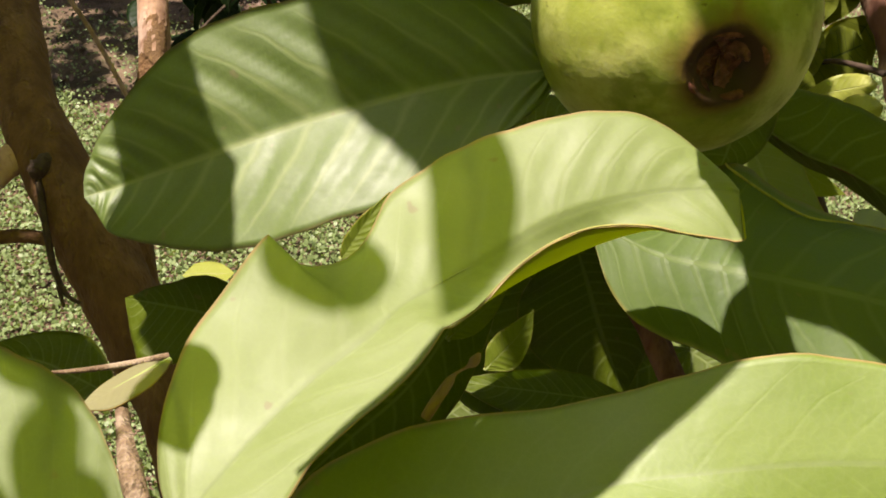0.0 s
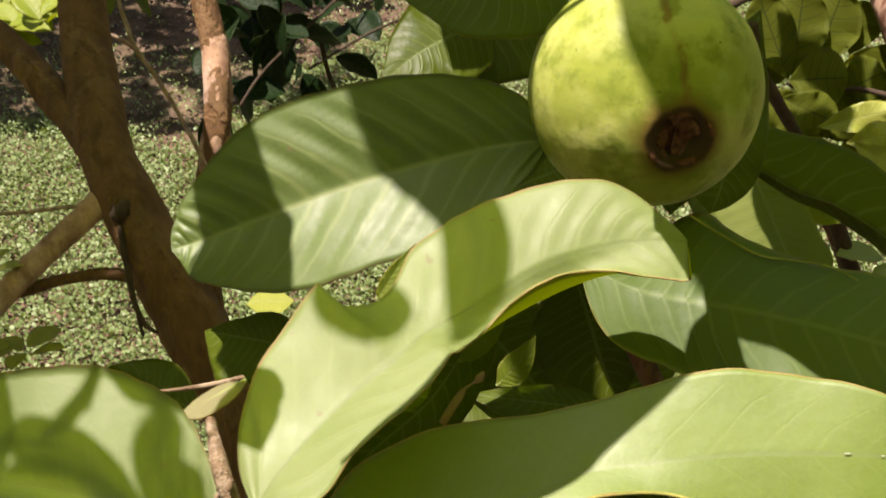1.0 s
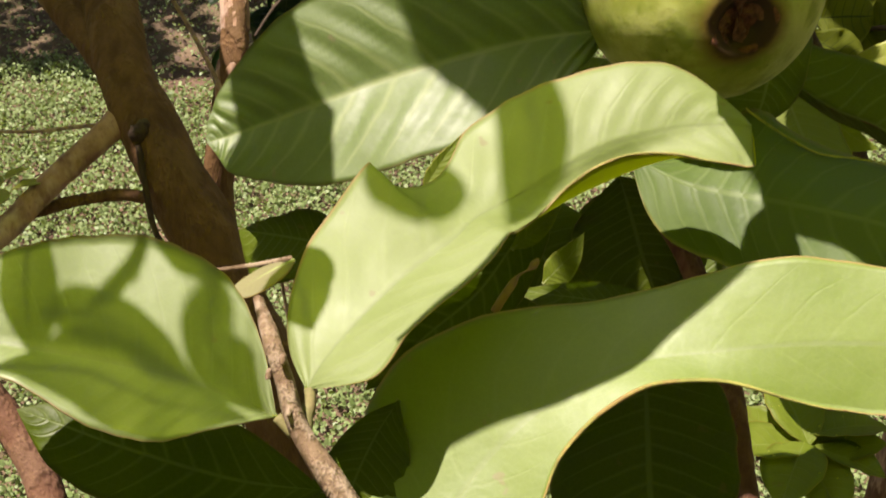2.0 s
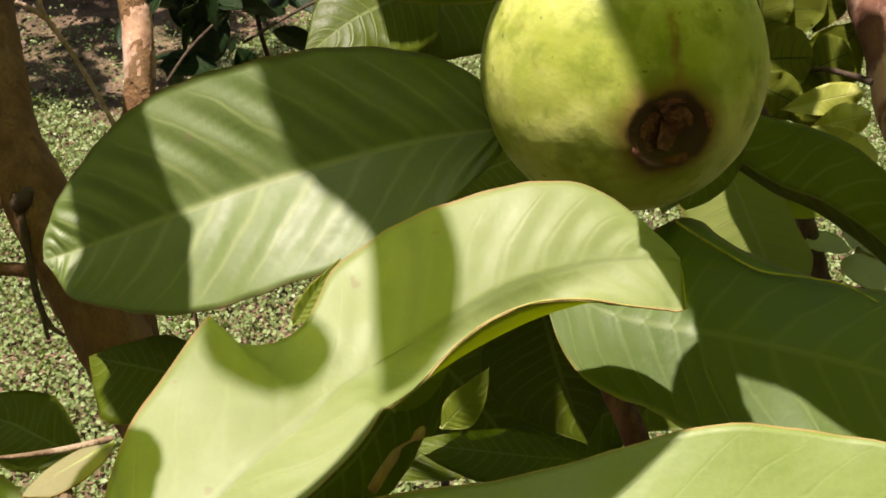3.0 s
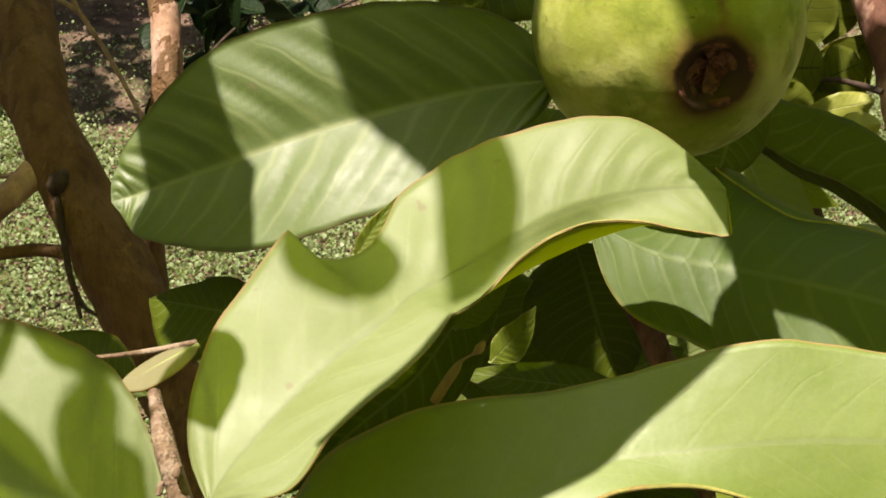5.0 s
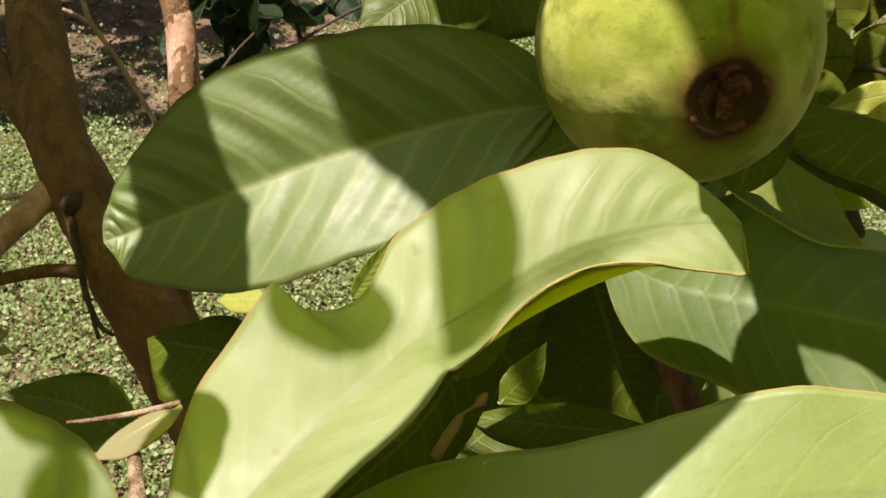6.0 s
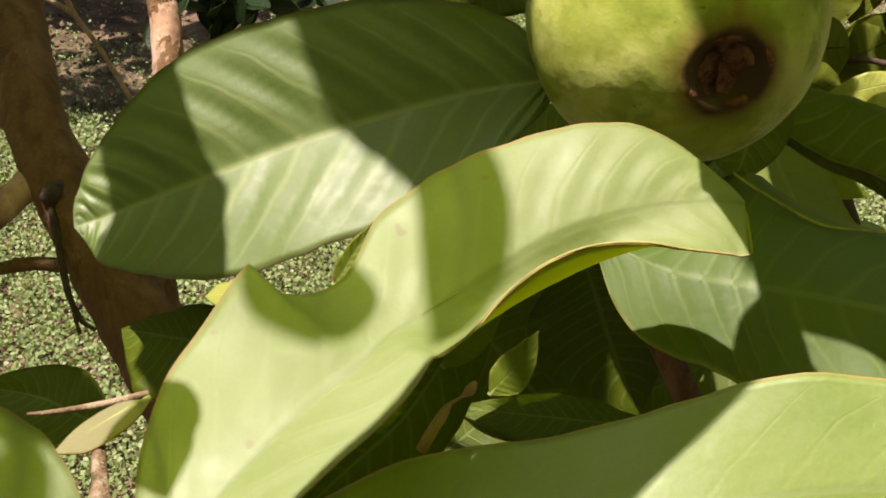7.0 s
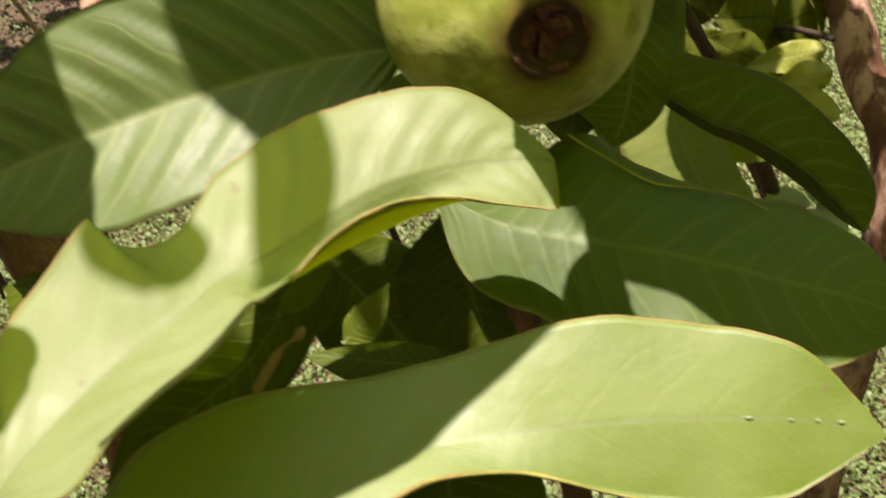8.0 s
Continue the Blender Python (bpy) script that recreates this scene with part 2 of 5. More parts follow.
    scar = n.math("MULTIPLY", n.ramp(n.math("ABSOLUTE", n.math("ADD", xyz.outputs[0], n.math("MULTIPLY", n.math("SUBTRACT", blotch, 0.5), 0.010))), 0.0019, 0.0003), n.ramp(xyz.outputs[1], 0.004, 0.014))
    scar = n.math("MULTIPLY", scar, n.ramp(cloud, 0.35, 0.6))
    colour = n.mix(n.math("MULTIPLY", scar, 0.7), colour, (0.17, 0.075, 0.03))
    spots = n.ramp(n.noise(where, 300.0, 2.0), 0.70, 0.75)
    colour = n.mix(n.math("MULTIPLY", spots, 0.6), colour, (0.07, 0.055, 0.018))
    height = n.math("ADD", n.math("MULTIPLY", blotch, 0.7), n.math("ADD", n.math("MULTIPLY", cloud, 0.35), n.math("MULTIPLY", pores, 0.04)))
    skin = n.add("BsdfPrincipled", {"Base Color": colour, "Roughness": n.ramp(cloud, 0.3, 0.7, 0.38, 0.52), "Normal": n.bump(height, 0.2, 0.004), "Specular IOR Level": 0.18, "Subsurface Weight": 0.3, "Subsurface Scale": 0.006, "Subsurface Radius": (1.0, 0.9, 0.2)})
    return n.finish(skin)


def plain_material(name, low, high, scale, rough=0.85, relief=0.6, distance=0.004):
    n = Nodes(name)
    where = n.place()
    coarse, fine = n.noise(where, scale, 5.0, 0.65), n.noise(where, scale * 9, 3.0)
    colour = n.mix(n.ramp(coarse, 0.3, 0.7), low, high)
    colour = n.mix(n.math("MULTIPLY", n.ramp(fine, 0.5, 0.8), 0.5), colour, low)
    return n.finish(n.add("BsdfPrincipled", {"Base Color": colour, "Roughness": rough, "Normal": n.bump(n.math("ADD", coarse, n.math("MULTIPLY", fine, 0.4)), relief, distance), "Specular IOR Level": 0.25}))


GUAVA_SKIN = fruit_material()
CALYX = plain_material("calyx_dried", (0.05, 0.018, 0.012), (0.20, 0.075, 0.045), 420.0, 0.75, 0.8, 0.001)
SEPAL = plain_material("sepal_withered", (0.06, 0.022, 0.016), (0.22, 0.09, 0.065), 500.0, 0.55, 0.8, 0.001)
CHALK = plain_material("dried_dropping", (0.34, 0.37, 0.25), (0.55, 0.57, 0.45), 900.0, 0.8)


def soil_material():
    n = Nodes("garden_soil")
    where = n.place()
    wide, coarse, fine = n.noise(where, 0.9, 4.0), n.noise(where, 9.0, 5.0, 0.65), n.noise(where, 70.0, 3.0)
    colour = n.mix(n.ramp(coarse, 0.3, 0.7), (0.055, 0.034, 0.023), (0.18, 0.115, 0.080))
    colour = n.mix(n.math("MULTIPLY", n.ramp(wide, 0.42, 0.58), 0.25), colour, (0.075, 0.095, 0.035))
    colour = n.mix(n.math("MULTIPLY", n.ramp(fine, 0.5, 0.8), 0.5), colour, (0.07, 0.046, 0.034))
    return n.finish(n.add("BsdfPrincipled", {"Base Color": colour, "Roughness": 0.95, "Normal": n.bump(n.math("ADD", coarse, n.math("MULTIPLY", fine, 0.4)), 0.9, 0.03), "Specular IOR Level": 0.2}))


SOIL = soil_material()
LITTER = plain_material("leaf_litter", (0.055, 0.034, 0.024), (0.21, 0.145, 0.11), 30.0)


# ---- building helpers ----
def link(name, mesh, material, parent=None, label=""):
    ob = new(name, mesh)
    for m in material if isinstance(material, tuple) else (material,):
        if m.name not in mesh.materials:
            mesh.materials.append(m)
    if parent is not None:
        ob.parent = parent
    return tagged(ob, label) if label else ob


def thing(name, label, category, group="", kind="", at=(0, 0, 0)):
    ob = new(name)
    ob.empty_display_size = 0.02
    ob.location = at
    return tagged(ob, label, category, group, kind)


def glide(rows, u):
    """A smooth curve through rows of numbers, u from 0 to 1."""
    a = np.asarray(rows, float)
    last = len(a) - 1
    u = np.clip(np.asarray(u) * last, 0, last - 1e-9)
    i = u.astype(int)
    f = (u - i)[:, None]
    p0, p1, p2, p3 = a[np.maximum(i - 1, 0)], a[i], a[i + 1], a[np.minimum(i + 2, last)]
    return 0.5 * (2 * p1 + (p2 - p0) * f + (2 * p0 - 5 * p1 + 4 * p2 - p3) * f**2 + (3 * p1 - p0 - 3 * p2 + p3) * f**3)


def solid_mesh(name, verts, faces, uvs=None, slots=None):
    mesh = bpy.data.meshes.new(name)
    mesh.from_pydata([tuple(v) for v in verts], [], faces)
    if uvs is not None:
        layer = mesh.uv_layers.new(name="map")
        loops = np.zeros(len(mesh.loops), int)
        mesh.loops.foreach_get("vertex_index", loops)
        layer.data.foreach_set("uv", np.asarray(uvs, np.float32)[loops].ravel())
    if slots is not None:
        mesh.polygons.foreach_set("material_index", slots)
    mesh.polygons.foreach_set("use_smooth", [True] * len(mesh.polygons))
    mesh.update()
    return mesh


def blade_mesh(name, face, rows, nu=56, nv=9, thick=0.00032, ripple=0.0, quilt=0.0, veins=15, seed=0):
    """A leaf blade with a skin above, a skin below and a rim between them. Each row is a place on the midrib, then how far the two
    margins reach sideways and rise towards the face; two more numbers for each half bend it through a place halfway out."""
    rng = np.random.default_rng(seed)
    rows = [list(r) + ([r[3] / 2, r[4] / 2] if len(r) < 9 else []) + ([r[5] / 2, r[6] / 2] if len(r) < 11 else []) for r in rows]
    u = 0.5 - 0.5 * np.cos(np.linspace(0, pi, nu))
    u = 0.5 * u + 0.5 * np.linspace(0, 1, nu)
    c = glide(rows, u)
    rib = c[:, :3]
    way = np.gradient(rib, axis=0)
    way /= np.linalg.norm(way, axis=1)[:, None]
    side = np.cross(way, np.asarray(face, float))
    side /= np.linalg.norm(side, axis=1)[:, None]
    up = np.cross(side, way)
    grid, uv = [], []
    phase = rng.uniform(0, 6.28, 4)
    for v in np.linspace(-1, 1, 2 * nv + 1):
        w = abs(v)
        if v < 0:
            edge, crest = c[:, 3:5], c[:, 7:9]
        else:
            edge, crest = c[:, 5:7], c[:, 9:11]
        # a curve from the midrib through the crest to the margin
        at = (4 * w - 4 * w * w) * crest + (2 * w * w - w) * edge
        wave = ripple * w**2 * (np.sin(u * 23 + phase[0] + v) + 0.6 * np.sin(u * 41 + phase[1])) * np.sin(pi * u)
        rut = quilt * np.abs(np.sin(pi * veins * (u - 0.13 * w**1.25))) ** 0.7 * min(1, 3 * w) * (1 - w**4) * np.clip(6 * (0.95 - u), 0, 1)
        nick = 1 + 0.012 * w**3 * np.sin(u * 67 + phase[2]) * np.sin(u * 31 + phase[3])
        grid.append(rib + side * (at[:, 0] * nick)[:, None] + up * (at[:, 1:] + (wave + rut)[:, None]))
        uv.append(np.stack([u, np.full(nu, 0.5 + 0.5 * v)], 1))
    top = np.array(grid)
    du, dv = np.gradient(top, axis=1), np.gradient(top, axis=0)
    normal = np.cross(du, dv)
    size = np.linalg.norm(normal, axis=2, keepdims=True)
    normal = np.where(size > 1e-14, normal / np.maximum(size, 1e-14), up[None])
    flip = np.sign(np.sum(normal[nv] * up))
    normal *= flip if flip else 1
    low = top - normal * thick
    m, count = len(top), len(top) * nu
    verts = np.concatenate([top.reshape(-1, 3), low.reshape(-1, 3)])
    uvs = np.concatenate([np.array(uv).reshape(-1, 2)] * 2)
    faces, slots = [], []
    for a in range(m - 1):
        for b in range(nu - 1):
            q = (a * nu + b, a * nu + b + 1, (a + 1) * nu + b + 1, (a + 1) * nu + b)
            faces.append(q if flip > 0 else q[::-1])
            faces.append(tuple(count + k for k in (q[::-1] if flip > 0 else q)))
            slots += [0, 1]
    for row in (0, m - 1):
        for b in range(nu - 1):
            k = row * nu + b
            faces.append((k, k + 1, count + k + 1, count + k))
            slots.append(0)
    return solid_mesh(name, verts, faces, uvs, slots), rib, up, u


def tube_mesh(name, rows, sides=12, steps=8, lumps=0.0, seed=0):
    """A round, tapering, slightly lumpy branch along rows of (x, y, z, radius), closed at both ends."""
    steps = steps * (len(rows) - 1) + 1
    c = glide(rows, np.linspace(0, 1, steps))
    way = np.gradient(c[:, :3], axis=0)
    way /= np.linalg.norm(way, axis=1)[:, None]
    a = np.cross(way, (0.31, 0.92, 0.22))
    a /= np.linalg.norm(a, axis=1)[:, None]
    b = np.cross(way, a)
    verts = []
    for i in range(steps):
        for k in range(sides):
            g = 2 * pi * k / sides
            spot = Vector((c[i, 0] * 60 + seed * 7.1, c[i, 1] * 60 + 2 * cos(g), c[i, 2] * 60 + 2 * sin(g)))
            r = c[i, 3] * (1 + lumps * noise.noise(spot) + 0.5 * lumps * noise.noise(spot * 3.3))
            verts.append(c[i, :3] + r * (a[i] * cos(g) + b[i] * sin(g)))
    faces = [(i * sides + k, i * sides + (k + 1) % sides, (i + 1) * sides + (k + 1) % sides, (i + 1) * sides + k) for i in range(steps - 1) for k in range(sides)]
    faces += [tuple(range(sides))[::-1], tuple((steps - 1) * sides + k for k in range(sides))]
    return solid_mesh(name, verts, faces)


def branch(name, rows, material, parent, label="", sides=12, lumps=0.12, seed=0, steps=8):
    return link(name, tube_mesh(name, rows, sides, steps, lumps, seed), material, parent, label)


def leaf(parent, face, rows, skins, label="", stalk=None, rib_size=0.0006, rib_skin=None, **shape):
    """A leaf under its branch: the blade, with its raised midrib below and, where it is seen, its stalk."""
    mesh, rib, up, u = blade_mesh("leaf", face, rows, **shape)
    ob = link("leaf", mesh, skins, parent, label)
    if rib_size:
        step = max(1, len(rib) // 14)
        line = [(*(p - n * (0.00032 + 0.35 * rib_size)), rib_size * (1.05 - 0.85 * t)) for p, n, t in zip(rib[::step], up[::step], u[::step])]
        branch("midrib", line, rib_skin or RIB_PALE, ob, sides=6, lumps=0.05, steps=2)
    if stalk:
        branch("petiole", stalk, STALK, ob, sides=8, lumps=0.08, steps=4)
    return ob


def rolled_rim(ob, nu, nv, half, start, end, radius, material, label):
    """A thickened, curling margin along part of a blade: half -1 or 1, from start to end of its length."""
    row = (2 * nv if half > 0 else 0) * nu
    spots = [ob.data.vertices[row + round(k)].co for k in np.linspace(start, end, 15) * (nu - 1)]
    line = [(*p, radius * (0.35 + 0.65 * sin(pi * k / 14))) for k, p in enumerate(spots)]
    return branch("rolled_edge", line, material, ob, label, sides=8, lumps=0.25, seed=nu, steps=3)


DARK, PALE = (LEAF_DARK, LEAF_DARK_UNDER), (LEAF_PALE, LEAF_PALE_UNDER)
YELLOW = (LEAF_YELLOW, LEAF_PALE_UNDER)
MID = (LEAF_FRESH, LEAF_PALE_UNDER)
SUNNY = (LEAF_SUNNY, LEAF_PALE_UNDER)
BROAD = (LEAF_BROAD, LEAF_PALE_UNDER)
GLOSSY = (LEAF_NEAR, LEAF_PALE_UNDER)
TUFT = (LEAF_BACKLIT, LEAF_BACKLIT)
SHADE = (LEAF_CANOPY, LEAF_CANOPY)
SHADE_CLEAR = (LEAF_SHADE_CLEAR, LEAF_SHADE_CLEAR)
RIBBED = (LEAF_RIBBED, LEAF_DARK_UNDER)
EDGED = (LEAF_EDGED, LEAF_DARK_UNDER)

# ---- ground ----
bm = bmesh.new()
bmesh.ops.create_grid(bm, x_segments=160, y_segments=160, size=40.0)
for v in bm.verts:
    # finer near the tree, coarser far away
    v.co.x, v.co.y = (math.copysign(abs(q / 40.0) ** 2.2 * 60.0, q) for q in v.co.xy)
    v.co.y += 2.0
    if v.co.xy.length < 9:
        v.co.z = 0.03 * noise.noise(v.co * 1.3) + 0.012 * noise.noise(v.co * 5.0)
    v.co.z -= 0.01
ground_mesh = bpy.data.meshes.new("ground")
bm.to_mesh(ground_mesh)
bm.free()
ground = tagged(link("ground", ground_mesh, SOIL), "brown garden soil under low creeping plants", "ground", kind="structure")


def leaf_patch(name, count, spread, sizes, heights, tilt, keep, seed, even=False):
    """Many small leaves as one mesh: each a slightly twisted oval of four triangles; even: spread so that few overlap."""
    rng = np.random.default_rng(seed)
    if even:
        step = math.sqrt((spread[0][1] - spread[0][0]) * (spread[1][1] - spread[1][0]) / count)
        x, y = (g.ravel() + rng.uniform(-0.4, 0.4, g.size) * step for g in np.meshgrid(np.arange(*spread[0], step), np.arange(*spread[1], step)))
    else:
        x, y = rng.uniform(*spread[0], count), rng.uniform(*spread[1], count)
    ok = np.array([keep(a, b, rng.random()) for a, b in zip(x, y)])
    x, y = x[ok], y[ok]
    k = len(x)
    size = rng.uniform(*sizes, k)
    z = rng.uniform(*heights, k) ** 1.0
    turn, lean, roll = rng.uniform(0, 2 * pi, k), rng.uniform(-tilt, tilt, k), rng.uniform(-tilt, tilt, k)
    ahead = np.stack([np.cos(turn) * np.cos(lean), np.sin(turn) * np.cos(lean), np.sin(lean)], 1)
    flat = np.stack([-np.sin(turn), np.cos(turn), np.zeros(k)], 1)
    up = np.cross(ahead, flat)
    wide = flat * np.cos(roll)[:, None] + up * np.sin(roll)[:, None]
    up = np.cross(ahead, wide)
    base = np.stack([x, y, z], 1)
    shape = [(-0.5, 0, 0), (-0.22, 0.3, 0.05), (0.18, 0.33, 0.06), (0.5, 0, -0.06), (0.18, -0.33, 0.06), (-0.22, -0.3, -0.02)]
    verts = np.stack([base + size[:, None] * (a * ahead + b * wide + c * up) for a, b, c in shape], 1).reshape(-1, 3)
    one = [(0, 5, 1), (1, 5, 2), (5, 4, 2), (2, 4, 3)]
    faces = (np.array(one)[None] + 6 * np.arange(k)[:, None, None]).reshape(-1, 3).tolist()
    uvs = np.tile(np.array([(a + 0.5, 0.5 + 1.4 * b) for a, b, _ in shape]), (k, 1))
    return solid_mesh(name, verts, faces, uvs)


def soil_line(x):
    """How far from the tree the creeping plants reach before the bare soil begins."""
    rise = max(0.0, min(1.0, (x + 0.75) / 0.6))
    return 2.60 + 0.07 * sin(5.0 * x) + 0.8 * rise * rise * (3 - 2 * rise)


def on_cover(x, y, chance):
    d = y - soil_line(x) + 0.25 * noise.noise(Vector((x * 2.2, y * 2.2, 3.0)))
    patch = noise.noise(Vector((x * 6.0, y * 6.0, 0.0)))
    if x > 0.1:
        d -= 1.5
    ring = ((x + 0.1) / 2.3) ** 2 + ((y - 2.1) / 1.9) ** 2 + 0.5 * noise.noise(Vector((x * 1.4, y * 1.4, 9.0)))
    thin = max(0.0, min(1.0, 3.0 * (1.15 - ring)))
    return chance < thin * (0.92 + 0.35 * patch if d < 0 else 0.10 if d < 0.5 else 0.02)


cover = link("ground_cover", leaf_patch("ground_cover", 740000, ((-2.6, 2.4), (0.2, 4.2)), (0.006, 0.0125), (0.002, 0.045), 1.1, on_cover, 4), LEAF_COVER)
tagged(cover, "dense low creeping plants with small pale green leaves", "ground cover", kind="stuff")
litter = link("leaf_litter", leaf_patch("leaf_litter", 16000, ((-3.2, 2.5), (2.6, 6.5)), (0.008, 0.026), (0.0, 0.025), 0.9, lambda x, y, c: y > soil_line(x) - 0.2, 9), LITTER)
tagged(litter, "dry brown fallen leaves on bare soil", "leaf litter", kind="stuff")

# ---- guava tree ----
tree = thing("guava_tree", "guava tree with smooth brown trunk and thin bare side branches", "tree", at=(-0.12, 0.46, 0.0))


def under(ob, rows):
    """Places of the plan as seen from a thing that stands at ob.location."""
    o = ob.location
    return [(r[0] - o.x, r[1] - o.y, r[2] - o.z, *r[3:]) for r in rows]


trunk_rows = [(-0.2455, 0.7023, 1.1319, 0.0134), (-0.2284, 0.6430, 1.0907, 0.0135), (-0.2222, 0.6120, 1.0582, 0.0138), (-0.2120, 0.5754, 1.0258, 0.0150), (-0.1960, 0.5346, 0.9903, 0.0158), (-0.1760, 0.5096, 0.9596, 0.0170), (-0.1532, 0.4916, 0.9172, 0.0188), (-0.1351, 0.4796, 0.8732, 0.0185), (-0.1175, 0.4677, 0.8137, 0.0185)]
trunk_rows += [(-0.112, 0.462, 0.60, 0.021), (-0.11, 0.46, 0.3, 0.024), (-0.12, 0.46, -0.05, 0.03)]
trunk = branch("trunk", under(tree, trunk_rows), BARK_TRUNK, tree, sides=28, lumps=0.10, seed=1, steps=12)
branch("branch", under(tree, [(-0.3306, 0.6367, 1.0639, 0.0085), (-0.2841, 0.6117, 1.0401, 0.0090), (-0.2594, 0.5929, 1.0274, 0.0095), (-0.2370, 0.5735, 1.0138, 0.0100), (-0.2069, 0.5449, 0.9942, 0.0110)]), BARK_TRUNK, tree, sides=16, lumps=0.14, seed=2)
branch("branch", under(tree, [(-0.1883, 0.5280, 0.9790, 0.0090), (-0.2038, 0.5064, 0.9687, 0.0075), (-0.2258, 0.4851, 0.9534, 0.0068), (-0.2532, 0.4602, 0.9321, 0.0065), (-0.2796, 0.4382, 0.9155, 0.0065)]), BARK_PALE, tree, "branch with peeling pale orange bark", sides=16, lumps=0.16, seed=3)
branch("branch", under(tree, [(-0.1800, 0.4974, 0.9335, 0.0035), (-0.1987, 0.4937, 0.9376, 0.0034), (-0.2196, 0.4872, 0.9371, 0.0034), (-0.2401, 0.4794, 0.9344, 0.0036), (-0.2740, 0.4640, 0.9293, 0.0040)]), BARK_TRUNK, tree, sides=12, lumps=0.16, seed=4)
hang = branch("twig", under(tree, [(-0.1838, 0.4998, 0.9707, 0.0022), (-0.1800, 0.4867, 0.9546, 0.0018), (-0.1745, 0.4738, 0.9329, 0.0016), (-0.1687, 0.4674, 0.9220, 0.0014), (-0.1617, 0.4650, 0.9177, 0.0010)]), BARK_DARK, tree, "dead dark hanging twig", sides=8, lumps=0.2, seed=5)
branch("twig_fork", under(tree, [(-0.1732, 0.4722, 0.9302, 0.0014), (-0.1710, 0.4666, 0.9226, 0.0012), (-0.1688, 0.4623, 0.9173, 0.0009)]), BARK_DARK, hang, sides=8, lumps=0.2, seed=6)
branch("twig", under(tree, [(-0.2764, 0.5098, 0.9670, 0.0010), (-0.2441, 0.5105, 0.9672, 0.0011), (-0.2215, 0.5124, 0.9696, 0.0012), (-0.2053, 0.5133, 0.9707, 0.0013)]), BARK_DRY, tree, "thin pale twig", sides=8, lumps=0.2, seed=7)
KNOT = Vector((-0.1823, 0.4980, 0.9736))
knot_rows = [(*(KNOT + Vector((0.004, 0.012, 0.0))), 0.006), (*(KNOT + Vector((0.0, 0.002, 0.0))), 0.0058), (*(KNOT + Vector((-0.001, -0.003, 0.0))), 0.0035)]
branch("knot", under(tree, knot_rows), BARK_DARK, tree, "dark knot where a twig broke off", sides=12, lumps=0.3, seed=8)

second = thing("guava_tree", "slender guava trunk with pale orange sleeves for sunlit bark", "tree", at=(-0.13, 0.66, 0.0))
second_rows = [(-0.1993, 0.8186, 1.0910, 0.0085), (-0.1887, 0.7744, 1.0362, 0.0090), (-0.1801, 0.7456, 1.0074, 0.0094), (-0.1718, 0.7242, 0.9810, 0.0096), (-0.1677, 0.7028, 0.9550, 0.0097), (-0.1690, 0.6861, 0.9271, 0.0100), (-0.1760, 0.6761, 0.8909, 0.0103), (-0.1850, 0.6677, 0.8180, 0.0109), (-0.1700, 0.6623, 0.6914, 0.0122)]
second_rows += [(-0.14, 0.66, 0.4, 0.018), (-0.13, 0.66, -0.05, 0.024)]
branch("trunk", under(second, second_rows), BARK_TRUNK, second, sides=24, lumps=0.14, seed=11, steps=12)
# two pale sleeves put the sunlit stretches of this trunk into colour
branch("bare_patch", under(second, [(-0.1730, 0.7294, 0.9868, 0.0074), (-0.1719, 0.7272, 0.9842, 0.0098), (-0.1693, 0.7135, 0.9680, 0.0101), (-0.1677, 0.6997, 0.9498, 0.0101), (-0.1680, 0.6978, 0.9466, 0.0080)]), BARK_PALE, second, "pale orange sleeve standing in for sunlit bark", sides=24, lumps=0.12, seed=11, steps=6)
branch("bare_patch", under(second, [(-0.1684, 0.6890, 0.9320, 0.0083), (-0.1688, 0.6869, 0.9285, 0.0103), (-0.1725, 0.6801, 0.9074, 0.0105), (-0.1764, 0.6753, 0.8876, 0.0106), (-0.1772, 0.6737, 0.8829, 0.0087)]), BARK_PALE, second, "pale orange sleeve standing in for sunlit bark", sides=24, lumps=0.12, seed=17, steps=6)
bare = branch("twig", under(second, [(-0.1721, 0.6588, 0.9206, 0.0016), (-0.1827, 0.6628, 0.9471, 0.0015), (-0.1999, 0.6703, 0.9797, 0.0015), (-0.2136, 0.6726, 1.0034, 0.0016), (-0.2174, 0.6784, 1.0133, 0.0016), (-0.2225, 0.6852, 1.0248, 0.0012), (-0.2276, 0.6969, 1.0444, 0.0010)]), BARK_DRY, second, "bare pale leafless twig", sides=8, lumps=0.22, seed=12)
branch("twig_fork", under(second, [(-0.2126, 0.6731, 1.0004, 0.0018), (-0.2190, 0.6692, 1.0076, 0.0016), (-0.2271, 0.6666, 1.0133, 0.0012)]), BARK_DRY, bare, sides=8, lumps=0.22, seed=13)

third = thing("guava_tree", "reddish brown guava trunk with pink patches for sunlit bark", "tree", at=(0.42, 0.76, 0.0))
third_rows = [(0.3456, 0.9392, 1.0168, 0.0155), (0.3652, 0.8899, 0.9592, 0.0160), (0.3787, 0.8559, 0.9254, 0.0165), (0.3914, 0.8176, 0.8753, 0.0170), (0.4169, 0.7688, 0.7911, 0.0175)]
third_rows += [(0.415, 0.765, 0.5, 0.02), (0.42, 0.76, -0.05, 0.027)]
branch("trunk", under(third, third_rows), BARK_RED_SUNLIT, third, sides=24, lumps=0.14, seed=14, steps=12)
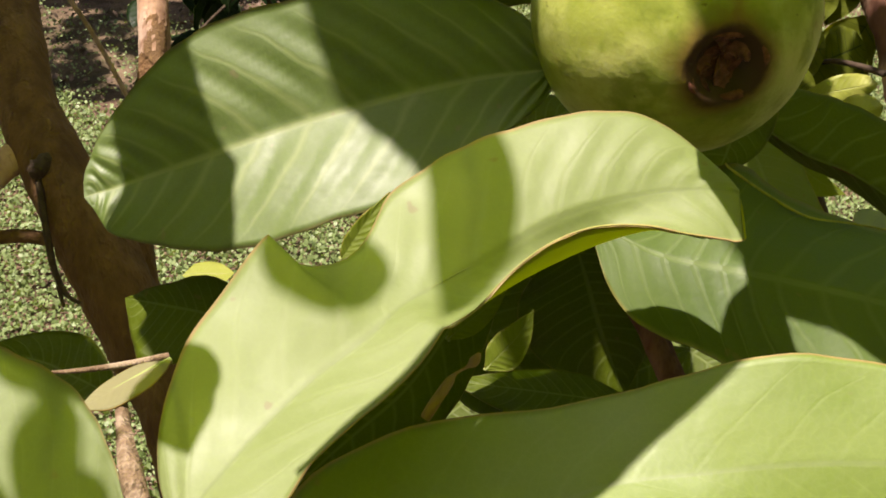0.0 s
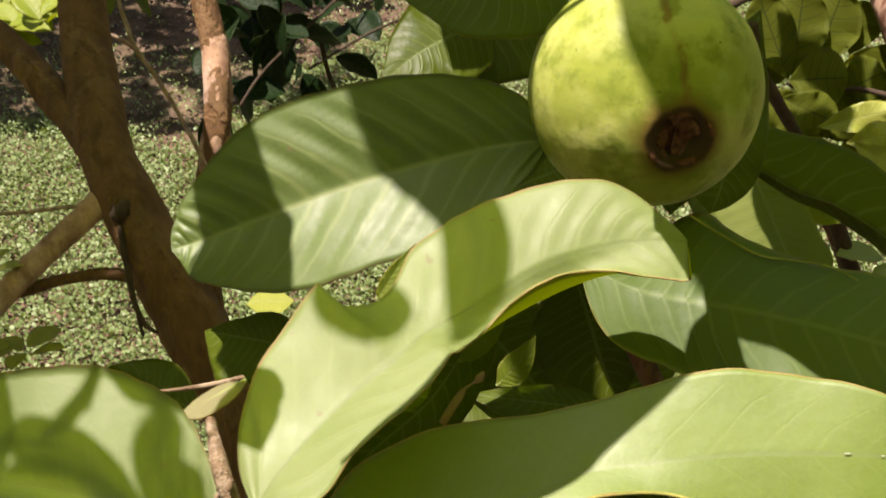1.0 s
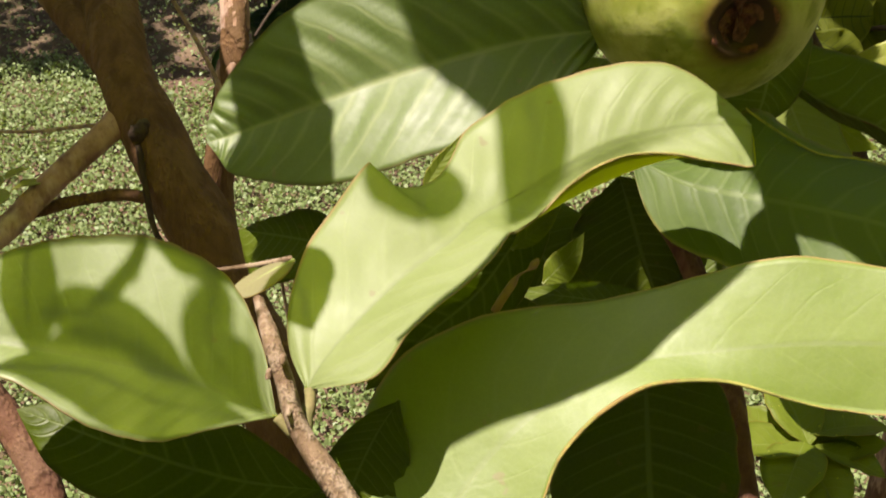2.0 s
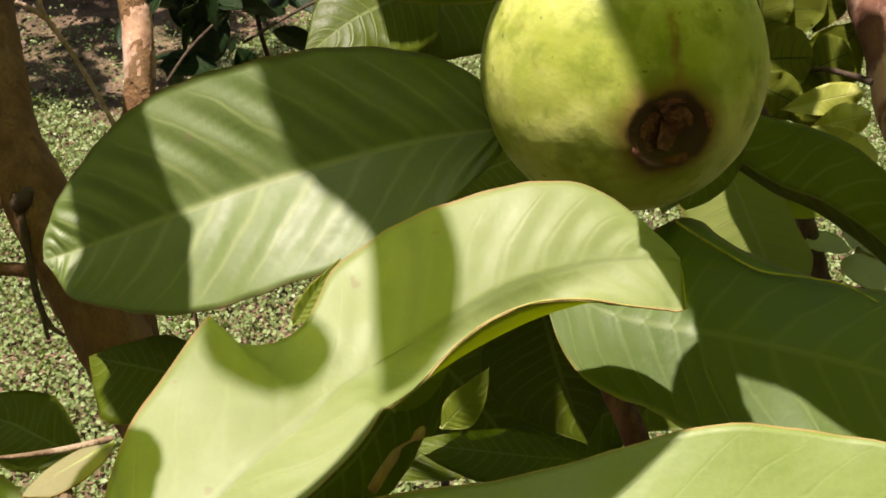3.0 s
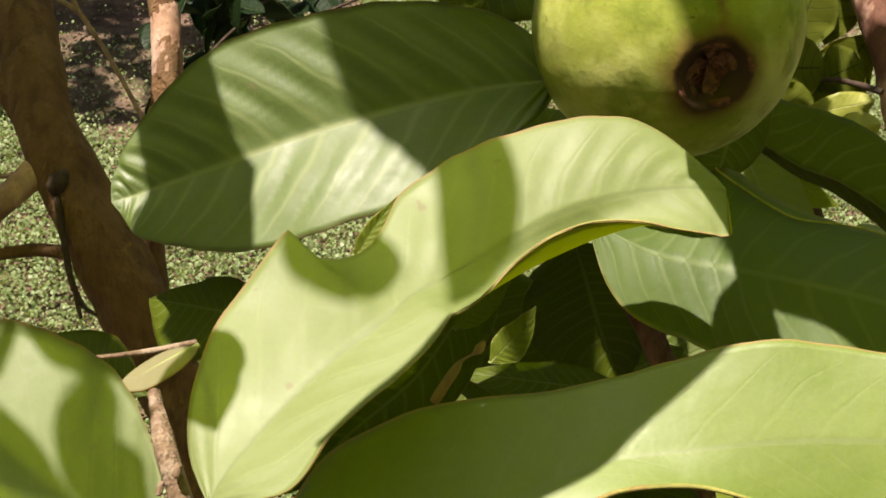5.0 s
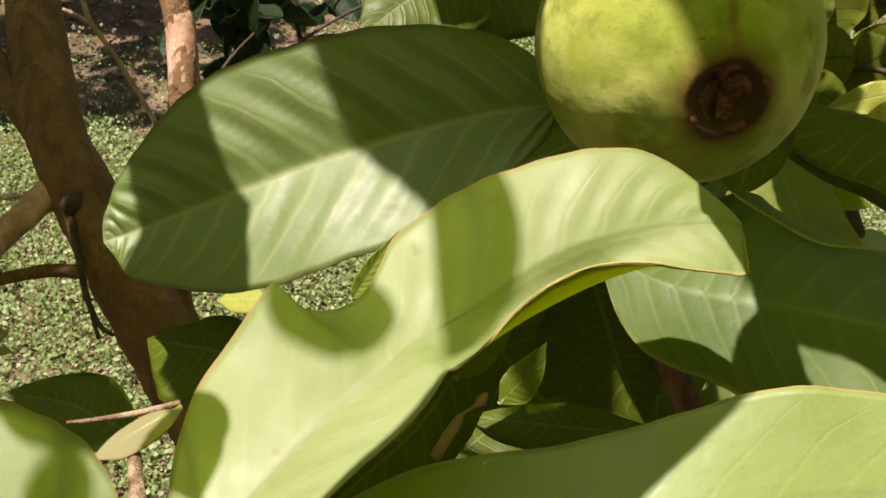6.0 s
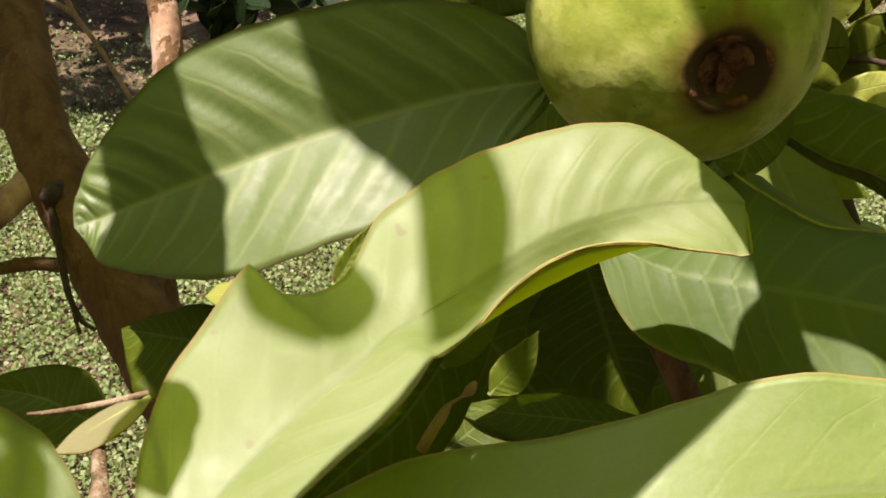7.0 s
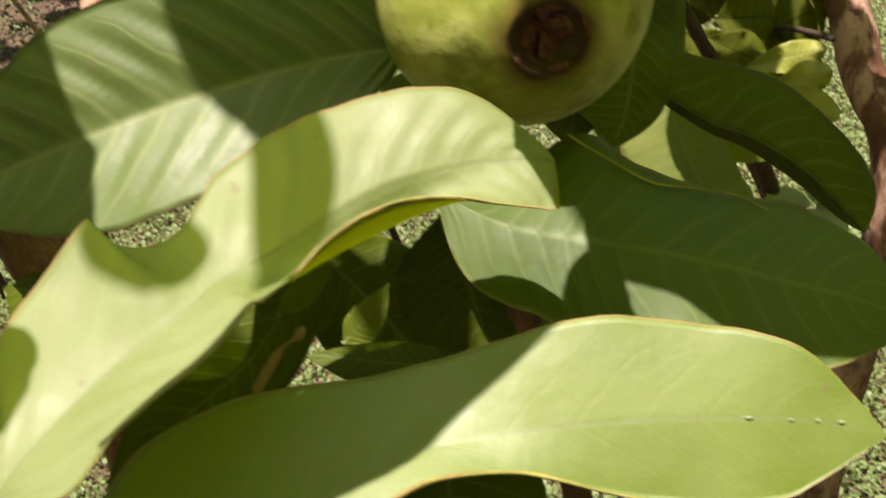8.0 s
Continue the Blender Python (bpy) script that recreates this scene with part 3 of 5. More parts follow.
branch("branch", under(third, [(0.2627, 0.7008, 0.8799, 0.0060), (0.2776, 0.6881, 0.8582, 0.0065), (0.2938, 0.6817, 0.8275, 0.0070), (0.3196, 0.6826, 0.7698, 0.0075)] + [(0.41, 0.76, 0.66, 0.009)]), BARK_RED, third, sides=14, lumps=0.14, seed=15)
branch("twig", under(third, [(0.2196, 0.8555, 0.9647, 0.0040), (0.2428, 0.8619, 0.9746, 0.0035), (0.2923, 0.8760, 0.9772, 0.0030)] + [(0.345, 0.89, 0.975, 0.003)]), BARK_DARK, third, sides=8, lumps=0.18, seed=16)
branch("branch", under(third, [(0.1640, 0.5600, 1.0600, 0.0036), (0.1781, 0.5834, 1.0259, 0.0038), (0.2054, 0.6150, 0.9840, 0.0040), (0.2330, 0.6400, 0.9420, 0.0043), (0.2640, 0.6620, 0.8900, 0.0055), (0.3196, 0.6826, 0.7698, 0.0070)]), BARK_DARK, third, "dark brown bare branch", sides=12, lumps=0.16, seed=18)

# ---- the fruit ----
FRUIT = Vector((0.0544, 0.2448, 1.1586))
FLOWER_END = (Vector((0.0589, 0.2136, 1.1589)) - FRUIT).normalized()
fruit = thing("guava_fruit", "round green-yellow guava with dark withered flower end", "fruit", at=FRUIT)
fruit.rotation_mode = "QUATERNION"
fruit.rotation_quaternion = FLOWER_END.to_track_quat("Z", "Y")
R = 0.0320
bm = bmesh.new()
bmesh.ops.create_uvsphere(bm, u_segments=72, v_segments=54, radius=1.0)
for v in bm.verts:
    d = v.co.normalized()
    angle = math.acos(max(-1, min(1, d.z)))
    r = R * (1 + 0.016 * noise.noise(d * 1.6) + 0.008 * noise.noise(d * 4.5 + Vector((3, 1, 0))))
    r *= 1 + 0.03 * max(0.0, -d.z) ** 3
    # a shallow pit with a raised lip at the flower end
    r -= R * 0.16 * max(0.0, 1 - (angle / 0.23) ** 2)
    r += R * 0.022 * math.exp(-(((angle - 0.27) / 0.07) ** 2))
    v.co = d * r
for f in bm.faces:
    f.smooth = True
body_mesh = bpy.data.meshes.new("body")
bm.to_mesh(body_mesh)
bm.free()
body = link("body", body_mesh, GUAVA_SKIN, fruit)
# the dried ring, its sunken floor and what is left of the sepals, bent over one another
ring = [((0.0079 + 0.0005 * sin(3 * g + 1)) * cos(g), (0.0076 + 0.0006 * cos(2 * g)) * sin(g), 0.0302 + 0.0005 * sin(4 * g), 0.0010 + 0.00035 * sin(5 * g + 1)) for g in np.linspace(0, 2 * pi, 30)]
calyx = branch("calyx", ring, CALYX, fruit, "dark brown dried flower ring", sides=8, lumps=0.5, seed=21, steps=2)
bm = bmesh.new()
bmesh.ops.create_uvsphere(bm, u_segments=36, v_segments=16, radius=0.0080)
for v in bm.verts:
    v.co.z = 0.0278 + 0.12 * v.co.z + 0.0009 * noise.noise(v.co * 420)
for f in bm.faces:
    f.smooth = True
disc_mesh = bpy.data.meshes.new("disc")
bm.to_mesh(disc_mesh)
bm.free()
link("disc", disc_mesh, CALYX, calyx)
for k, (turn, reach, wide, lift) in enumerate(((0.5, 0.0078, 0.0030, 0.0004), (1.5, 0.0052, 0.0024, 0.0012), (2.9, 0.0066, 0.0034, 0.0), (4.1, 0.0045, 0.0022, 0.0009), (5.2, 0.0085, 0.0026, 0.0007))):
    out, bend = Vector((cos(turn), sin(turn), 0)), Vector((-sin(turn), cos(turn), 0))
    rows = []
    for s in np.linspace(0, 1, 6):
        spot = out * (0.0070 - reach * s) + bend * (0.0016 * sin(2.5 * s + k)) + Vector((0, 0, 0.0299 + lift * sin(pi * s) - 0.0016 * s))
        half = wide * (1 - 0.8 * s) * (0.8 + 0.2 * sin(7 * s + k)) + 0.0001
        rows.append((*spot, -half, 0.0010 * sin(5 * s + k), half, 0.0009 * cos(6 * s + 2 * k)))
    sepal, *_ = blade_mesh("sepal", (0, 0, 1), rows, nu=20, nv=4, thick=0.0003, ripple=0.0006, seed=k)
    link("sepal", sepal, SEPAL, calyx)
branch("stalk", [(0, 0, -0.0315, 0.0028), (0.001, 0.001, -0.042, 0.002), (0.004, 0.004, -0.056, 0.0018), (0.007, 0.012, -0.075, 0.002)], PETIOLE, fruit, sides=10, seed=22)

# ---- the leafy branch in front ----
shoot = thing("guava_branch", "leafy guava branch with broad pale and dark green leaves", "branch")
main = branch("twig", [(-0.0541, 0.1571, 1.1200, 0.0006), (-0.0517, 0.1496, 1.1213, 0.0011), (-0.0493, 0.1414, 1.1234, 0.0013), (-0.0474, 0.1353, 1.1250, 0.0016), (-0.0456, 0.1298, 1.1258, 0.0018), (-0.0425, 0.1239, 1.1207, 0.0020), (-0.0390, 0.1174, 1.1128, 0.0022), (-0.0324, 0.1100, 1.1070, 0.0024), (-0.0237, 0.1016, 1.0998, 0.0026)], BARK_TWIG, shoot, "thin pinkish brown twig with pale knots", sides=12, lumps=0.22, seed=31)
for spot, size in (((-0.0423, 0.1233, 1.1250), 0.0007), ((-0.0452, 0.1223, 1.1220), 0.0006), ((-0.0409, 0.1173, 1.1171), 0.0006)):
    bud = [(spot[0], spot[1] + 0.002, spot[2], size * 0.9), (spot[0], spot[1], spot[2], size), (spot[0], spot[1] - 0.0012, spot[2] + 0.0004, size * 0.5)]
    branch("bud", bud, BARK_TWIG, main, sides=8, lumps=0.3, steps=3)
long_pale = leaf(shoot, (-0.094, -0.849, 0.519), [
        (-0.0388, 0.1271, 1.1146, 0.0000, 0.0000, 0.0000, 0.0000),
        (-0.0354, 0.1323, 1.1186, -0.0093, -0.0052, 0.0104, 0.0082),
        (-0.0275, 0.1423, 1.1234, -0.0181, -0.0069, 0.0096, 0.0097),
        (-0.0191, 0.1507, 1.1278, -0.0223, -0.0086, 0.0097, 0.0097),
        (-0.0102, 0.1577, 1.1315, -0.0249, -0.0065, 0.0088, 0.0090),
        (-0.0046, 0.1646, 1.1334, -0.0126, -0.0075, 0.0076, 0.0089),
        (0.0042, 0.1710, 1.1350, -0.0194, -0.0098, 0.0057, 0.0105, -0.0095, -0.0045, 0.0055, 0.0030),
        (0.0131, 0.1758, 1.1385, -0.0204, -0.0081, 0.0037, 0.0098, -0.0100, -0.0037, 0.0063, 0.0012),
        (0.0200, 0.1795, 1.1411, -0.0198, -0.0073, 0.0036, 0.0098, -0.0098, -0.0033, 0.0069, 0.0002),
        (0.0269, 0.1823, 1.1431, -0.0185, -0.0071, 0.0041, 0.0092, -0.0091, -0.0031, 0.0069, 0.0000),
        (0.0347, 0.1845, 1.1444, -0.0175, -0.0064, 0.0055, 0.0076, -0.0086, -0.0028, 0.0060, 0.0014),
        (0.0417, 0.1860, 1.1452, -0.0156, -0.0060, 0.0076, 0.0063, -0.0077, -0.0026, 0.0051, 0.0018),
        (0.0483, 0.1866, 1.1456, -0.0104, -0.0052, 0.0087, 0.0055, -0.0051, -0.0022, 0.0047, 0.0020),
        (0.0538, 0.1869, 1.1456, -0.0046, -0.0026, 0.0093, 0.0046, -0.0024, -0.0009, 0.0048, 0.0021),
        (0.0571, 0.1870, 1.1451, -0.0015, -0.0011, 0.0093, 0.0043, -0.0007, -0.0001, 0.0046, 0.0022),
        (0.0579, 0.1872, 1.1448, -0.0006, -0.0003, 0.0082, 0.0044),
    ], PALE, "long pale green leaf with a wavy reddish edge", stalk=[(-0.0382, 0.1169, 1.1103, 0.0014), (-0.0382, 0.1216, 1.1118, 0.0014), (-0.0378, 0.1251, 1.1135, 0.0013), (-0.0382, 0.1273, 1.1148, 0.0011)], nu=110, nv=12, ripple=0.0002, quilt=0.0005, seed=1, rib_size=0.00022)
broad_pale = leaf(shoot, (-0.093, -0.695, 0.713), [
        (-0.0150, 0.1085, 1.0724, 0.0000, 0.0000, 0.0000, 0.0000),
        (-0.0110, 0.1193, 1.0829, -0.0198, -0.0026, 0.0210, 0.0013),
        (-0.0023, 0.1299, 1.0929, -0.0293, -0.0027, 0.0154, 0.0021),
        (0.0106, 0.1380, 1.1019, -0.0250, -0.0036, 0.0093, 0.0025),
        (0.0287, 0.1444, 1.1092, -0.0159, -0.0049, 0.0061, 0.0044),
        (0.0469, 0.1463, 1.1115, -0.0177, -0.0032, 0.0067, 0.0022),
        (0.0654, 0.1478, 1.1130, -0.0197, -0.0018, 0.0129, 0.0001),
        (0.0827, 0.1476, 1.1138, -0.0175, -0.0012, 0.0153, -0.0003),
        (0.0980, 0.1470, 1.1138, -0.0138, 0.0009, 0.0138, -0.0009),
        (0.1081, 0.1459, 1.1128, -0.0061, 0.0002, 0.0074, -0.0005),
        (0.1152, 0.1446, 1.1113, 0.0000, 0.0000, 0.0000, 0.0000),
    ], BROAD, "broad smooth pale green leaf with a curling brown edge", nu=80, nv=12, ripple=0.0003, quilt=0.00002, seed=2)
rolled_rim(long_pale, 110, 12, 1, 0.36, 0.97, 0.00024, EDGE_RED, "thick reddish rolled edge")
rolled_rim(broad_pale, 80, 12, 1, 0.22, 0.62, 0.0005, EDGE_BROWN, "curling yellow-brown edge")
leaf(shoot, (0.094, -0.871, 0.482), [
        (0.0287, 0.2432, 1.1450, 0.0000, 0.0000, 0.0000, 0.0000),
        (0.0255, 0.2436, 1.1438, 0.0101, 0.0007, -0.0069, 0.0031),
        (0.0108, 0.2440, 1.1411, 0.0207, -0.0005, -0.0166, 0.0114),
        (-0.0091, 0.2429, 1.1360, 0.0263, -0.0003, -0.0225, 0.0143),
        (-0.0293, 0.2421, 1.1294, 0.0284, -0.0013, -0.0231, 0.0160),
        (-0.0482, 0.2409, 1.1222, 0.0277, -0.0025, -0.0226, 0.0125),
        (-0.0641, 0.2412, 1.1154, 0.0201, -0.0019, -0.0168, 0.0100),
        (-0.0748, 0.2408, 1.1112, 0.0124, -0.0015, -0.0114, 0.0057),
        (-0.0789, 0.2402, 1.1101, 0.0066, -0.0014, -0.0070, 0.0024),
        (-0.0812, 0.2396, 1.1093, 0.0000, 0.0000, 0.0000, 0.0000),
    ], RIBBED, "dark green leaf with deep ribs and a rounded tip", nu=230, nv=14, ripple=0.0004, quilt=0.0012, veins=15, seed=3, rib_size=0.0005)
broad_dark = leaf(shoot, (-0.228, -0.809, 0.542), [
        (0.0358, 0.2183, 1.1200, 0.0000, 0.0000, 0.0000, 0.0000),
        (0.0495, 0.2105, 1.1164, -0.0116, -0.0117, 0.0145, 0.0040),
        (0.0631, 0.2068, 1.1152, -0.0249, -0.0185, 0.0185, 0.0040),
        (0.0752, 0.2037, 1.1149, -0.0205, -0.0213, 0.0222, 0.0060),
        (0.0945, 0.1993, 1.1131, -0.0165, -0.0185, 0.0222, 0.0085),
        (0.1123, 0.1945, 1.1105, -0.0177, -0.0157, 0.0193, 0.0089),
        (0.1270, 0.1920, 1.1076, -0.0130, -0.0107, 0.0133, 0.0067),
        (0.1428, 0.1880, 1.1026, 0.0000, 0.0000, 0.0000, 0.0000),
    ], EDGED, "broad dark green leaf with a yellow edge", nu=90, nv=12, ripple=0.0005, quilt=0.0004, seed=4, rib_size=0.0003)
branch("rolled_edge", [(0.0660, 0.2242, 1.1315, 0.0002), (0.0682, 0.2261, 1.1290, 0.0003), (0.0781, 0.2263, 1.1224, 0.00034), (0.0868, 0.2236, 1.1188, 0.0003), (0.0960, 0.2218, 1.1184, 0.00026), (0.1048, 0.2190, 1.1182, 0.0002), (0.1117, 0.2142, 1.1167, 0.0002)], EDGE_YELLOW, broad_dark, "thick rolled yellow edge", sides=8, lumps=0.15, seed=36)
leaf(shoot, (0.311, -0.716, 0.624), [
        (-0.0437, 0.1195, 1.1142, 0.0000, 0.0000, 0.0000, 0.0000),
        (-0.0526, 0.1203, 1.1183, 0.0140, -0.0017, -0.0064, 0.0050),
        (-0.0626, 0.1210, 1.1223, 0.0232, -0.0019, -0.0127, 0.0053),
        (-0.0757, 0.1217, 1.1253, 0.0256, -0.0019, -0.0124, 0.0064),
        (-0.0906, 0.1220, 1.1280, 0.0215, -0.0002, -0.0067, 0.0075),
        (-0.1025, 0.1206, 1.1314, 0.0145, -0.0024, -0.0061, 0.0037),
        (-0.1120, 0.1204, 1.1332, 0.0000, 0.0000, 0.0000, 0.0000),
    ], GLOSSY, "pale green leaf close to the twig", stalk=[(-0.0403, 0.1176, 1.1113, 0.0012), (-0.0437, 0.1195, 1.1142, 0.0011)], nu=90, nv=10, ripple=0.0004, quilt=0.0003, seed=5)
leaf(shoot, (0.188, -0.768, 0.612), [
        (-0.0442, 0.1570, 1.1259, 0.0000, 0.0000, 0.0000, 0.0000),
        (-0.0485, 0.1541, 1.1251, 0.0018, -0.0026, -0.0024, 0.0034),
        (-0.0546, 0.1513, 1.1226, 0.0018, -0.0027, -0.0025, 0.0034),
        (-0.0590, 0.1491, 1.1210, 0.0000, 0.0000, 0.0000, 0.0000),
    ], (LEAF_STUB, LEAF_STUB), "small curled cream-coloured dry leaf", nu=26, nv=5, ripple=0.0003, seed=6)
branch("petiole", [(-0.0454, 0.1601, 1.1243, 0.0006), (-0.0521, 0.1576, 1.1242, 0.0006), (-0.0591, 0.1569, 1.1233, 0.0005), (-0.0649, 0.1565, 1.1229, 0.0003)], BARK_TWIG, shoot, "thin pinkish leaf stalk", sides=8, seed=32)
leaf(shoot, (0.159, -0.800, 0.578), [
        (-0.0399, 0.2230, 1.0841, 0.0000, 0.0000, 0.0000, 0.0000),
        (-0.0510, 0.2285, 1.0839, 0.0090, 0.0010, -0.0112, 0.0019),
        (-0.0644, 0.2352, 1.0819, 0.0052, 0.0002, -0.0143, 0.0037),
        (-0.0754, 0.2423, 1.0785, 0.0000, 0.0000, 0.0000, 0.0000),
    ], DARK, nu=40, nv=7, ripple=0.0006, quilt=0.0003, seed=7)
leaf(shoot, (0.244, -0.761, 0.602), [
        (-0.0727, 0.2210, 1.0624, 0.0000, 0.0000, 0.0000, 0.0000),
        (-0.0855, 0.2254, 1.0662, 0.0098, -0.0013, -0.0097, 0.0017),
        (-0.0952, 0.2296, 1.0677, 0.0079, -0.0012, -0.0070, 0.0040),
        (-0.1119, 0.2323, 1.0688, 0.0000, 0.0000, 0.0000, 0.0000),
    ], DARK, nu=40, nv=7, ripple=0.0006, quilt=0.0003, seed=8)
leaf(shoot, (-0.001, -0.851, 0.526), [
        (-0.0181, 0.2033, 1.1171, 0.0000, 0.0000, 0.0000, 0.0000),
        (-0.0162, 0.2048, 1.1194, -0.0018, 0.0006, 0.0018, 0.0006),
        (-0.0133, 0.2073, 1.1235, -0.0016, 0.0006, 0.0020, 0.0006),
        (-0.0079, 0.2110, 1.1295, 0.0000, 0.0000, 0.0000, 0.0000),
    ], MID, "narrow yellow-green folded leaf", nu=30, nv=5, ripple=0.0002, seed=9)
leaf(shoot, (-0.028, -0.945, 0.326), [
        (0.0331, 0.2814, 1.1795, 0.0000, 0.0000, 0.0000, 0.0000),
        (0.0221, 0.2680, 1.1809, 0.0194, -0.0100, -0.0121, 0.0116),
        (0.0104, 0.2624, 1.1816, 0.0210, -0.0210, -0.0136, 0.0157),
        (-0.0027, 0.2618, 1.1809, 0.0156, -0.0154, -0.0094, 0.0111),
        (-0.0133, 0.2607, 1.1796, 0.0000, 0.0000, 0.0000, 0.0000),
    ], DARK, "dull green ribbed leaf beside the fruit", nu=70, nv=9, ripple=0.0005, quilt=0.0004, seed=10)
leaf(shoot, (0.007, -0.929, 0.369), [
        (0.0157, 0.3083, 1.1569, 0.0000, 0.0000, 0.0000, 0.0000),
        (0.0044, 0.3010, 1.1547, 0.0166, -0.0077, -0.0148, 0.0051),
        (-0.0085, 0.2937, 1.1507, 0.0118, -0.0056, -0.0113, 0.0051),
        (-0.0211, 0.2846, 1.1436, 0.0000, 0.0000, 0.0000, 0.0000),
    ], DARK, "bright green leaf lit from behind", nu=50, nv=8, ripple=0.0008, quilt=0.0006, seed=11)
leaf(shoot, (-0.040, -0.930, 0.365), [
        (0.0378, 0.3260, 1.1566, 0.0000, 0.0000, 0.0000, 0.0000),
        (0.0219, 0.3170, 1.1517, 0.0151, -0.0066, -0.0206, 0.0049),
        (0.0084, 0.3061, 1.1437, 0.0153, -0.0051, -0.0125, 0.0041),
        (-0.0030, 0.2964, 1.1376, 0.0000, 0.0000, 0.0000, 0.0000),
    ], DARK, nu=40, nv=7, ripple=0.0006, quilt=0.0004, seed=12)
leaf(shoot, (-0.280, -0.847, 0.452), [
        (0.1091, 0.3937, 1.0673, 0.0000, 0.0000, 0.0000, 0.0000),
        (0.1188, 0.3916, 1.0647, -0.0152, -0.0088, 0.0023, -0.0026),
        (0.1280, 0.3891, 1.0615, -0.0182, -0.0098, 0.0029, -0.0025),
        (0.1460, 0.3826, 1.0527, -0.0245, -0.0129, 0.0036, -0.0054),
        (0.1627, 0.3787, 1.0478, -0.0244, -0.0130, 0.0047, -0.0062),
        (0.1819, 0.3714, 1.0379, -0.0206, -0.0130, 0.0056, -0.0069),
        (0.1985, 0.3616, 1.0240, -0.0150, -0.0099, 0.0036, -0.0053),
        (0.2047, 0.3574, 1.0180, 0.0000, 0.0000, 0.0000, 0.0000),
    ], DARK, "dark green folded leaf with a brown midrib", nu=70, nv=9, ripple=0.0006, quilt=0.0006, seed=13, rib_skin=BARK_RED)
leaf(shoot, (0.016, -0.858, 0.513), [
        (0.1485, 0.4720, 1.0271, 0.0000, 0.0000, 0.0000, 0.0000),
        (0.1502, 0.4617, 1.0195, 0.0107, -0.0007, -0.0125, -0.0010),
        (0.1546, 0.4500, 1.0096, 0.0300, 0.0117, -0.0185, -0.0011),
        (0.1591, 0.4328, 1.0001, 0.0283, 0.0121, -0.0191, -0.0020),
        (0.1632, 0.4158, 0.9911, 0.0164, 0.0009, -0.0188, -0.0004),
        (0.1658, 0.3991, 0.9826, 0.0000, 0.0000, 0.0000, 0.0000),
    ], (LEAF_DARK_UNDER, LEAF_DARK), "grey-green leaf half in the sun", nu=60, nv=9, ripple=0.0005, quilt=0.0005, seed=14)
leaf(shoot, (-0.021, -0.845, 0.535), [
        (0.1073, 0.3833, 1.1282, 0.0000, 0.0000, 0.0000, 0.0000),
        (0.1092, 0.3759, 1.1166, 0.0220, -0.0000, -0.0121, -0.0000),
        (0.1095, 0.3664, 1.1017, 0.0290, -0.0001, -0.0169, -0.0101),
        (0.1088, 0.3581, 1.0885, 0.0300, -0.0001, -0.0141, -0.0000),
        (0.1069, 0.3513, 1.0777, 0.0280, 0.0000, -0.0127, -0.0001),
        (0.1045, 0.3467, 1.0702, 0.0190, 0.0001, -0.0072, 0.0000),
        (0.1011, 0.3430, 1.0642, 0.0000, 0.0000, 0.0000, 0.0000),
    ], DARK, "dark olive leaf hanging behind the fruit", nu=60, nv=9, ripple=0.0004, quilt=0.0004, seed=30)
leaf(shoot, (-0.021, -0.845, 0.535), [
        (0.0921, 0.3820, 1.0976, 0.0000, 0.0000, 0.0000, 0.0000),
        (0.0920, 0.3766, 1.0890, 0.0132, 0.0010, -0.0122, 0.0010),
        (0.0909, 0.3689, 1.0770, 0.0162, 0.0010, -0.0132, 0.0010),
        (0.0898, 0.3624, 1.0667, 0.0142, 0.0005, -0.0112, 0.0005),
        (0.0888, 0.3559, 1.0564, 0.0000, 0.0000, 0.0000, 0.0000),
    ], DARK, nu=40, nv=7, ripple=0.0006, quilt=0.0004, seed=31)
leaf(shoot, (0.016, -0.858, 0.513), [
        (0.1631, 0.4612, 1.0182, 0.0000, 0.0000, 0.0000, 0.0000),
        (0.1746, 0.4559, 1.0091, 0.0078, -0.0001, -0.0043, -0.0000),
        (0.1832, 0.4527, 1.0034, 0.0071, 0.0000, -0.0039, 0.0000),
        (0.1950, 0.4501, 0.9987, 0.0000, 0.0000, 0.0000, 0.0000),
    ], MID, nu=30, nv=5, ripple=0.0003, seed=15)
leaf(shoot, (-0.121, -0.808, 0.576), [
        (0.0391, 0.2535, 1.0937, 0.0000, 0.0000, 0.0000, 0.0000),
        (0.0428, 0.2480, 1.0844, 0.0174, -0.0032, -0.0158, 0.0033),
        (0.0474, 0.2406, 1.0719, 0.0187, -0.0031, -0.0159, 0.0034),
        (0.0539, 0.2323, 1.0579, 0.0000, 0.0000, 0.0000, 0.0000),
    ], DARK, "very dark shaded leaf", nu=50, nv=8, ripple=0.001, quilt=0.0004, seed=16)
leaf(shoot, (-0.081, -0.778, 0.623), [
        (0.0463, 0.1910, 1.0903, 0.0000, 0.0000, 0.0000, 0.0000),
        (0.0340, 0.1921, 1.0906, 0.0050, -0.0033, -0.0056, 0.0053),
        (0.0200, 0.1935, 1.0914, 0.0040, -0.0034, -0.0056, 0.0043),
        (0.0059, 0.1956, 1.0915, 0.0000, 0.0000, 0.0000, 0.0000),
    ], DARK, nu=40, nv=7, ripple=0.0006, quilt=0.0003, seed=17)
